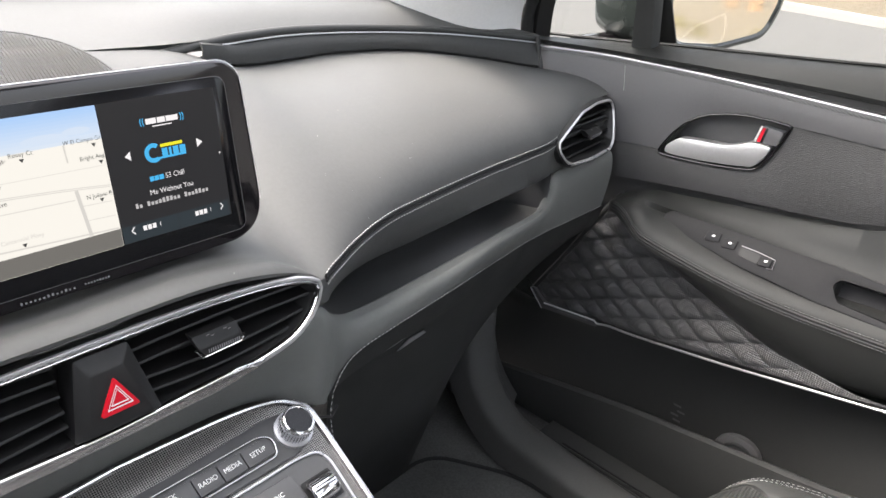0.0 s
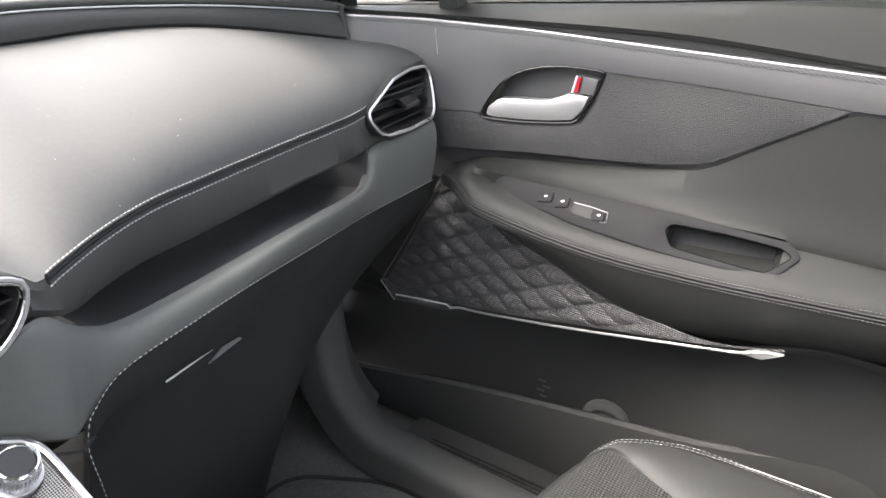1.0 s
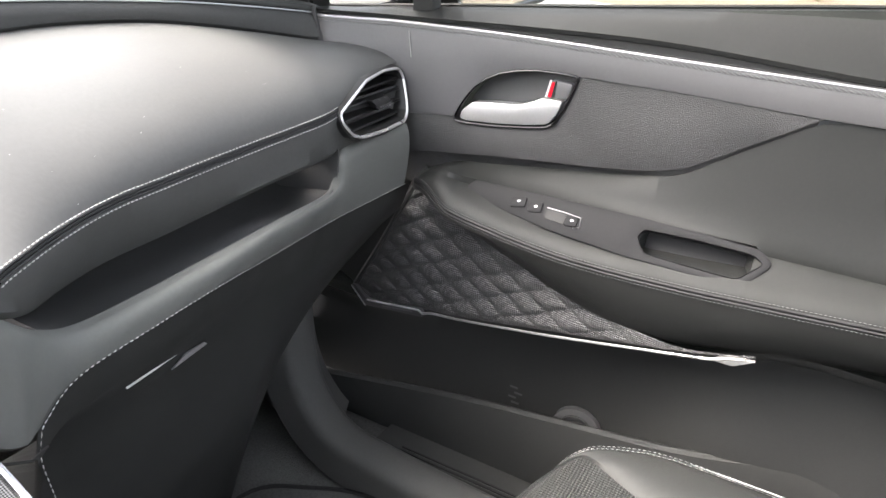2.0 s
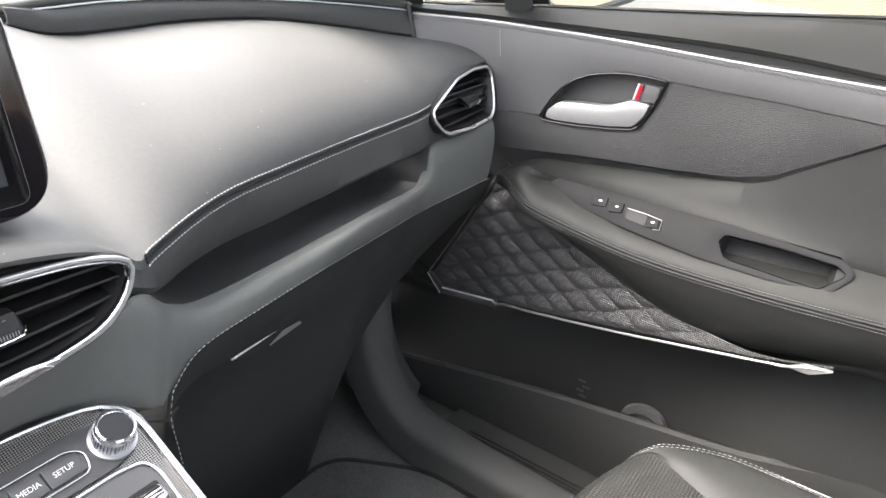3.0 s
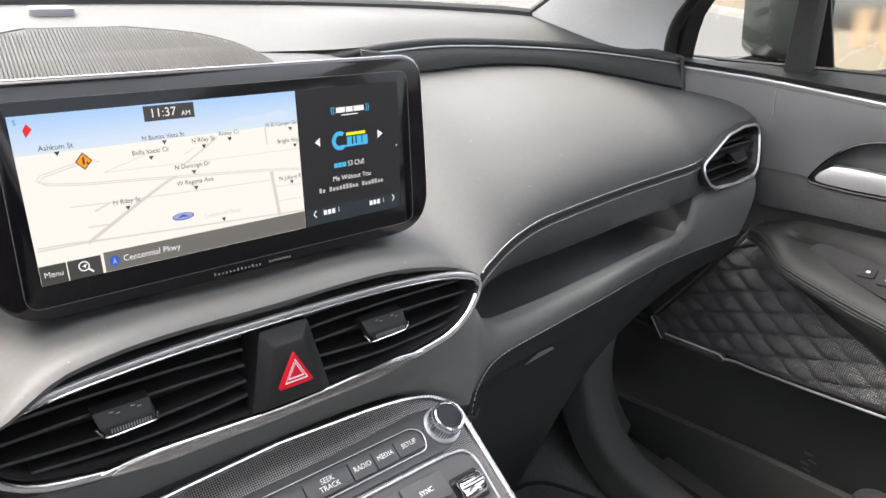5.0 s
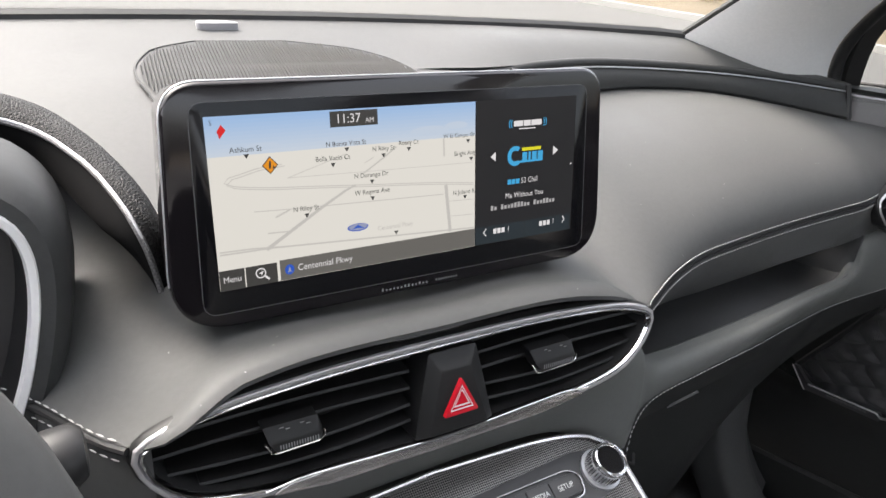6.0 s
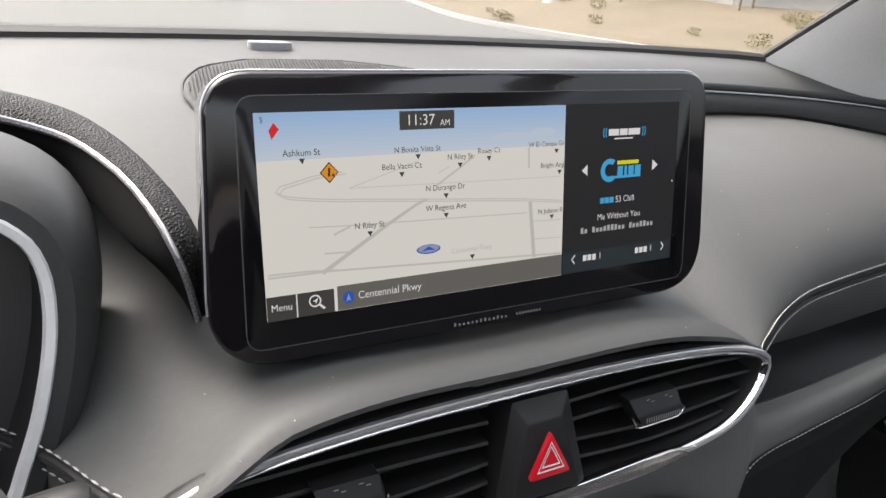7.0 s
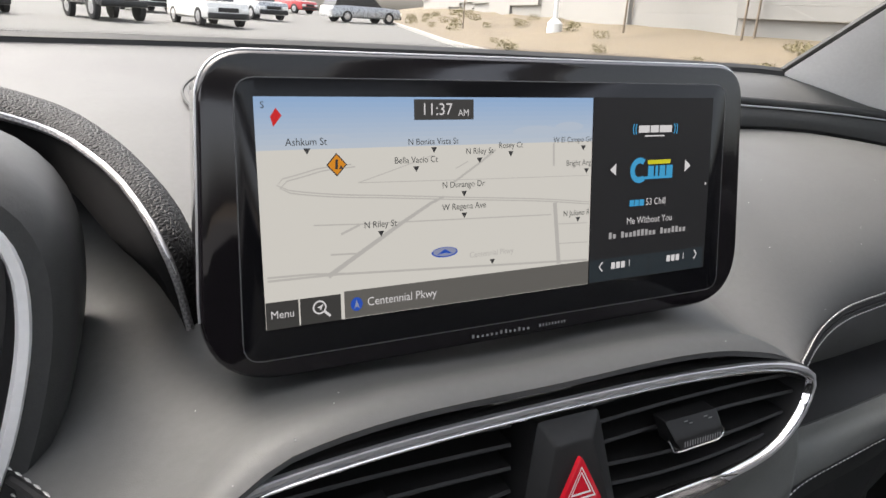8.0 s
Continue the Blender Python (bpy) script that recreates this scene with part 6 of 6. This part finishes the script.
ASPHALT = surface("grey_asphalt", (0.092, 0.09, 0.085), 0.9, grain=0.8, grain_scale=60, kind="noise", vary=0.15, large=0.25)
SAND = surface("dry_sand", (0.135, 0.108, 0.072), 0.95, grain=0.8, grain_scale=9, kind="noise", vary=0.25, large=0.5)
WALL = surface("grey_block_wall", (0.26, 0.255, 0.24), 0.9, grain=0.5, grain_scale=30, kind="noise", vary=0.06, large=0.6)
SHRUB = surface("dry_shrub", (0.15, 0.13, 0.06), 0.9, vary=0.4)
LEAF = surface("dusty_leaves", (0.12, 0.12, 0.045), 0.8, vary=0.4)
BARK = surface("bare_bark", (0.20, 0.16, 0.12), 0.9, vary=0.3)
WHITEPAINT = surface("white_paint", (0.75, 0.75, 0.73), 0.5, vary=0.05)
TYRE = surface("tyre_rubber", (0.02, 0.02, 0.02), 0.8, vary=0.2)
TINT = surface("tinted_car_glass", (0.02, 0.022, 0.025), 0.08, vary=0.05)
BRICK = surface("tan_brick", (0.32, 0.22, 0.14), 0.9, grain=0.6, grain_scale=20, kind="noise", vary=0.25, large=3)

gy = np.r_[-400, -120, -40, np.linspace(-15, 70, 30), 150, 400, 1500]
ground = part("ground", loft([[(x, y, ground_z(y)) for x in (-1200, -200, -60, -20, 0, 20, 60, 200, 1200)] for y in gy]), ASPHALT)
tagged(ground, "pale grey asphalt car park", "ground", kind="structure")
verge = fn([(-300, 2.0), (-60, 3.0), (-20, 6.0), (-6, 11.5), (3, 14.0), (22, 12.6), (33, 15.6), (60, 24.0), (120, 45.0), (400, 150.0)])


def bank_z(d, y):
    k = 0.12 + 0.88 * min(1.0, max(0.0, (y + 8) / 12))
    return 0.03 + k * (0.10 * min(d, 3) + 0.16 * min(max(d - 3, 0), 14))


rows = []
for y in np.r_[-300, -120, np.linspace(-60, 90, 76), 150, 400]:
    row = []
    for d in (0, 0.3, 1, 2, 3, 4.5, 6, 8, 10, 13, 17, 25, 60, 500):
        w = 0.12 * noise.noise(Vector((y * 0.4, d * 0.6, 0))) if d > 0.5 else 0
        row.append((float(verge(y)[0]) + d, y, ground_z(y) + bank_z(d, y) + w))
    rows.append(row)
bank = part("sand_bank", loft(rows), SAND)
tagged(bank, "sandy tan bank beside the car park", "ground", kind="structure")
kerb = part("kerb", profile_sweep([(float(verge(y)[0]) - 0.1, y, ground_z(y)) for y in np.linspace(-60, 90, 60)], [(-0.12, 0.0), (-0.11, 0.13), (0.12, 0.14), (0.2, 0.0)], (1, 0, 0), (0, 0, 1)), WALL)
tagged(kerb, "pale concrete kerb along the sandy bank", "kerb", kind="structure")
wall_e = thing("wall_east_far", "pale grey block wall on top of the sandy bank", "wall", kind="structure")
for y0 in np.arange(6, 90, 6.0):
    bm = bmesh.new()
    x0, x1 = float(verge(y0)[0]) + 8.2, float(verge(y0 + 6)[0]) + 8.2
    z0 = ground_z(y0 + 3) + bank_z(8.2, y0)
    for k in range(8):
        vs = [(x0, y0, z0 - 0.3 + 0.45 * k), (x1, y0 + 5.97, z0 - 0.3 + 0.45 * k), (x1, y0 + 5.97, z0 + 0.146 + 0.45 * k), (x0, y0, z0 + 0.146 + 0.45 * k)]
        f = bm.faces.new([bm.verts.new(v) for v in vs])
    thick(bm, 0.2)
    part("wall_panel", bm, WALL, wall_e, smooth=False)

pole = thing("lamp_post", "white lamp post on a pale concrete foot", "lamp post")
px, py = 18.6, 25.9
pz = ground_z(py) + bank_z(px - float(verge(py)[0]), py) - 0.1
part("shaft", loft([[(px + r * math.cos(a), py + r * math.sin(a), z) for a in np.linspace(0, 2 * math.pi, 12, endpoint=False)] for z, r in ((pz + 0.5, 0.10), (pz + 4, 0.08), (pz + 8, 0.06))], closed=True, caps=True), WHITEPAINT, pole)
part("foot", loft([[(px + r * math.cos(a), py + r * math.sin(a), z) for a in np.linspace(0, 2 * math.pi, 14, endpoint=False)] for z, r in ((pz - 0.2, 0.34), (pz + 0.45, 0.32), (pz + 0.62, 0.16))], closed=True, caps=True), WHITEPAINT, pole)


def shrub(x, y, size, material, label, name="shrub", category="shrub"):
    rnd = random.Random(int(x * 37 + y * 101))
    bm = bmesh.new()
    for _ in range(220):
        a, r, h = rnd.uniform(0, 6.283), size * rnd.random() ** 0.6, size * rnd.uniform(0.02, 0.9)
        r *= math.sqrt(max(0.05, 1 - (h / size - 0.35) ** 2))
        c = Vector((r * math.cos(a), r * math.sin(a), h))
        d = Vector((rnd.gauss(0, 1), rnd.gauss(0, 1), rnd.gauss(0, 1))).normalized() * size * 0.13
        e = Vector((rnd.gauss(0, 1), rnd.gauss(0, 1), rnd.gauss(0, 1))).normalized() * size * 0.09
        bm.faces.new([bm.verts.new(c + d), bm.verts.new(c + e), bm.verts.new(c - d)])
    ob = part(name, bm, material, smooth=False)
    ob.location = (x, y, ground_z(y) + bank_z(max(0, x - float(verge(y)[0])), y))
    return tagged(ob, label, category, group="dry shrubs on the bank")


rnd = random.Random(5)
for k in range(64):
    y = rnd.uniform(-25, 55)
    x = float(verge(y)[0]) + rnd.uniform(0.8, 7.2)
    shrub(x, y, rnd.uniform(0.2, 0.5), SHRUB, "low dry shrub on the sandy bank")


def tree(x, y, tall, leafy):
    base = Vector((x, y, ground_z(y) + bank_z(max(0, x - float(verge(y)[0])), y) - 0.1))
    t = thing("tree", "thin young tree with sparse dusty foliage" if leafy else "thin bare young tree", "tree", group="young trees on the bank")
    r = random.Random(int(x * 13 + y))
    rows = [[(base.x + 0.02 * h + rad * math.cos(a), base.y + rad * math.sin(a), base.z + h * tall) for a in np.linspace(0, 6.283, 8, endpoint=False)] for h, rad in ((0, 0.05), (0.4, 0.035), (0.8, 0.02), (1, 0.008))]
    part("trunk", loft(rows, closed=True, caps=True), BARK, t)
    bm, tips = bmesh.new(), []
    for k in range(9):
        h = r.uniform(0.3, 0.9)
        a = r.uniform(0, 6.283)
        p0 = base + Vector((0.02 * h, 0, h * tall))
        p1 = p0 + Vector((math.cos(a), math.sin(a), 1.3)) * tall * 0.16
        p2 = p1 + Vector((math.cos(a + 0.4), math.sin(a + 0.4), 1.1)) * tall * 0.10
        limb = sweep([p0, p1, p2], 0.013, 5)
        part("limb", limb, BARK, t)
        tips += [p1, p2, (p1 + p2) / 2]
    if leafy:
        for p in tips:
            for _ in range(60):
                c = p + Vector((r.gauss(0, 1), r.gauss(0, 1), r.gauss(0, 0.8))) * tall * 0.075
                d = Vector((r.gauss(0, 1), r.gauss(0, 1), r.gauss(0, 1))).normalized() * 0.07
                e = Vector((r.gauss(0, 1), r.gauss(0, 1), r.gauss(0, 1))).normalized() * 0.05
                bm.faces.new([bm.verts.new(c + d), bm.verts.new(c + e), bm.verts.new(c - d)])
        part("crown", bm, LEAF, t, smooth=False)
    else:
        bm.free()


tree(19.1, 22.0, 3.6, True)
tree(19.9, 17.0, 4.0, False)
tree(20.5, 17.0, 4.2, False)
tree(19.0, 35.0, 3.2, True)
tree(18.0, -16.0, 4.0, False)
tree(20.0, -22.0, 4.5, False)
tree(17.0, -27.0, 4.0, True)


def car(name, x, y, turn, paint, label, length=4.6, width=1.85, tall=1.7, wheel_r=0.36, lift=0.0):
    """A parked car: body, cabin, glass, bumper, lights and wheels."""
    t = thing(name, label, "car", group="parked cars")
    m = pose(x, y, ground_z(y), 0, 0, turn)
    hl, hw = length / 2, width / 2

    def put(pname, bm, mat, lab=""):
        bmesh.ops.transform(bm, matrix=m, verts=bm.verts[:])
        return part(pname, bm, mat, t, lab)

    z0, belt = 0.28 + lift, 0.98 + lift
    rows = []
    for yy, zt, w in ((-hl, belt - 0.25, 0.86), (-hl + 0.1, belt - 0.08, 0.95), (-hl * 0.45, belt, 1.0), (0, belt, 1.0), (hl * 0.7, belt + 0.02, 1.0), (hl - 0.08, belt - 0.05, 0.95), (hl, belt - 0.2, 0.88)):
        rows.append([(-hw * w, yy, z0 + 0.08), (-hw * w, yy, zt - 0.1), (-hw * w * 0.93, yy, zt), (hw * w * 0.93, yy, zt), (hw * w, yy, zt - 0.1), (hw * w, yy, z0 + 0.08), (hw * w * 0.9, yy, z0), (-hw * w * 0.9, yy, z0)])
    put("body", loft(rows, closed=True, caps=True), paint)
    rear = hl * 0.92
    cab = [(-hl * 0.42, belt - 0.02, 0.90), (-hl * 0.12, tall + lift - 0.04, 0.74), (rear * 0.5, tall + lift, 0.74), (rear * 0.85, tall + lift - 0.05, 0.72), (rear, belt - 0.02, 0.86)]
    put("cabin", loft([[(-hw * w, yy, belt - 0.03), (-hw * w, yy, zt), (hw * w, yy, zt), (hw * w, yy, belt - 0.03)] for yy, zt, w in cab], closed=True, caps=True), TINT, "dark tinted windows")
    put("roof", thick(loft([[(-hw * 0.75, yy, tall + lift - dz), (0, yy, tall + lift + 0.02 - dz), (hw * 0.75, yy, tall + lift - dz)] for yy, dz in ((-hl * 0.10, 0.0), (rear * 0.5, -0.01), (rear * 0.86, 0.02))]), 0.03), paint)
    bm = bmesh.new()
    box(bm, (-hw * 0.9, -hl - 0.06, z0 + 0.02), (hw * 0.9, -hl + 0.1, z0 + 0.25))
    put("bumper", bevel(bm, 0.05), BLACK)
    bm = bmesh.new()
    box(bm, (-hw * 0.45, -hl - 0.02, belt - 0.42), (hw * 0.45, -hl + 0.1, belt - 0.25))
    put("radiator_grille", bevel(bm, 0.02), BLACK)
    for s in (-1, 1):
        bm = bmesh.new()
        box(bm, (s * hw * 0.72 - 0.17, -hl - 0.02, belt - 0.42), (s * hw * 0.72 + 0.17, -hl + 0.15, belt - 0.26))
        put("headlight", bevel(bm, 0.03), WHITEPAINT, "clear headlight")
        for yy in (-hl * 0.62, hl * 0.60):
            ring = [[(s * (hw - d), yy + r * math.cos(a), wheel_r + r * math.sin(a)) for a in np.linspace(0, 2 * math.pi, 22, endpoint=False)] for d, r in ((0.24, wheel_r * 0.9), (0.22, wheel_r), (0.02, wheel_r), (-0.01, wheel_r * 0.9), (0.0, wheel_r * 0.62), (0.04, wheel_r * 0.55))]
            w = put("wheel", loft(ring, closed=True, caps=True), TYRE)
            hub = [[(s * (hw + dd), yy + r * math.cos(a), wheel_r + r * math.sin(a)) for a in np.linspace(0, 2 * math.pi, 16, endpoint=False)] for dd, r in ((-0.05, wheel_r * 0.6), (-0.005, wheel_r * 0.55), (0.005, wheel_r * 0.2))]
            bm = loft(hub, closed=True, caps=True)
            bmesh.ops.transform(bm, matrix=m, verts=bm.verts[:])
            part("rim", bm, SILVER, w)
    return t


P_WHITE = surface("white_car_paint", (0.62, 0.62, 0.60), 0.25, vary=0.03, coat=0.5)
P_SILVER = surface("silver_car_paint", (0.33, 0.34, 0.35), 0.28, metal=0.4, vary=0.03, coat=0.5)
P_RED = surface("red_car_paint", (0.45, 0.03, 0.03), 0.25, vary=0.03, coat=0.5)
P_BLACK = surface("black_car_paint", (0.02, 0.02, 0.022), 0.25, vary=0.03, coat=0.5)
car("parked_car", 4.95, 31.5, 12, P_WHITE, "white off-roader parked nose-out in the car park", 4.6, 1.85, 1.75)
car("parked_jeep", 1.1, 32.5, 18, P_BLACK, "black off-roader with big tyres in the car park", 4.4, 1.95, 1.85, wheel_r=0.47, lift=0.22)
car("parked_car", -3.6, 34.5, 18, P_BLACK, "dark car parked at the edge of the row", 4.5, 1.85, 1.6)
car("parked_car", 3.6, 44.0, 14, P_WHITE, "white car parked in the far row", 4.5, 1.85, 1.5)
car("parked_car", 9.0, 41.0, 14, P_SILVER, "grey car parked in the far row", 4.6, 1.85, 1.6)
car("parked_car", 16.4, 44.0, 100, P_SILVER, "silver four-wheel-drive parked sideways", 5.0, 1.9, 1.75)
car("parked_car", 15.5, 58.0, 30, P_RED, "red car parked far away", 4.6, 1.85, 1.5)

fence = thing("brick_fence", "tan brick fence piers with dark rails behind the car", "fence")
for k in range(9):
    x, y = 15.5 + 0.5 * k, -9.0 - 4.2 * k
    z = ground_z(y) + bank_z(max(0, x - float(verge(y)[0])), y) - 0.2
    bm = bmesh.new()
    box(bm, (x - 0.3, y - 0.3, z), (x + 0.3, y + 0.3, z + 2.1))
    box(bm, (x - 0.36, y - 0.36, z + 2.1), (x + 0.36, y + 0.36, z + 2.25))
    part("pier", bevel(bm, 0.02, 1), BRICK, fence)
    if k < 8:
        for h in (0.5, 1.7):
            part("rail", sweep([(x, y, z + h), (x + 0.5, y - 4.2, z + h + 0.08)], 0.03, 6), BLACK, fence)
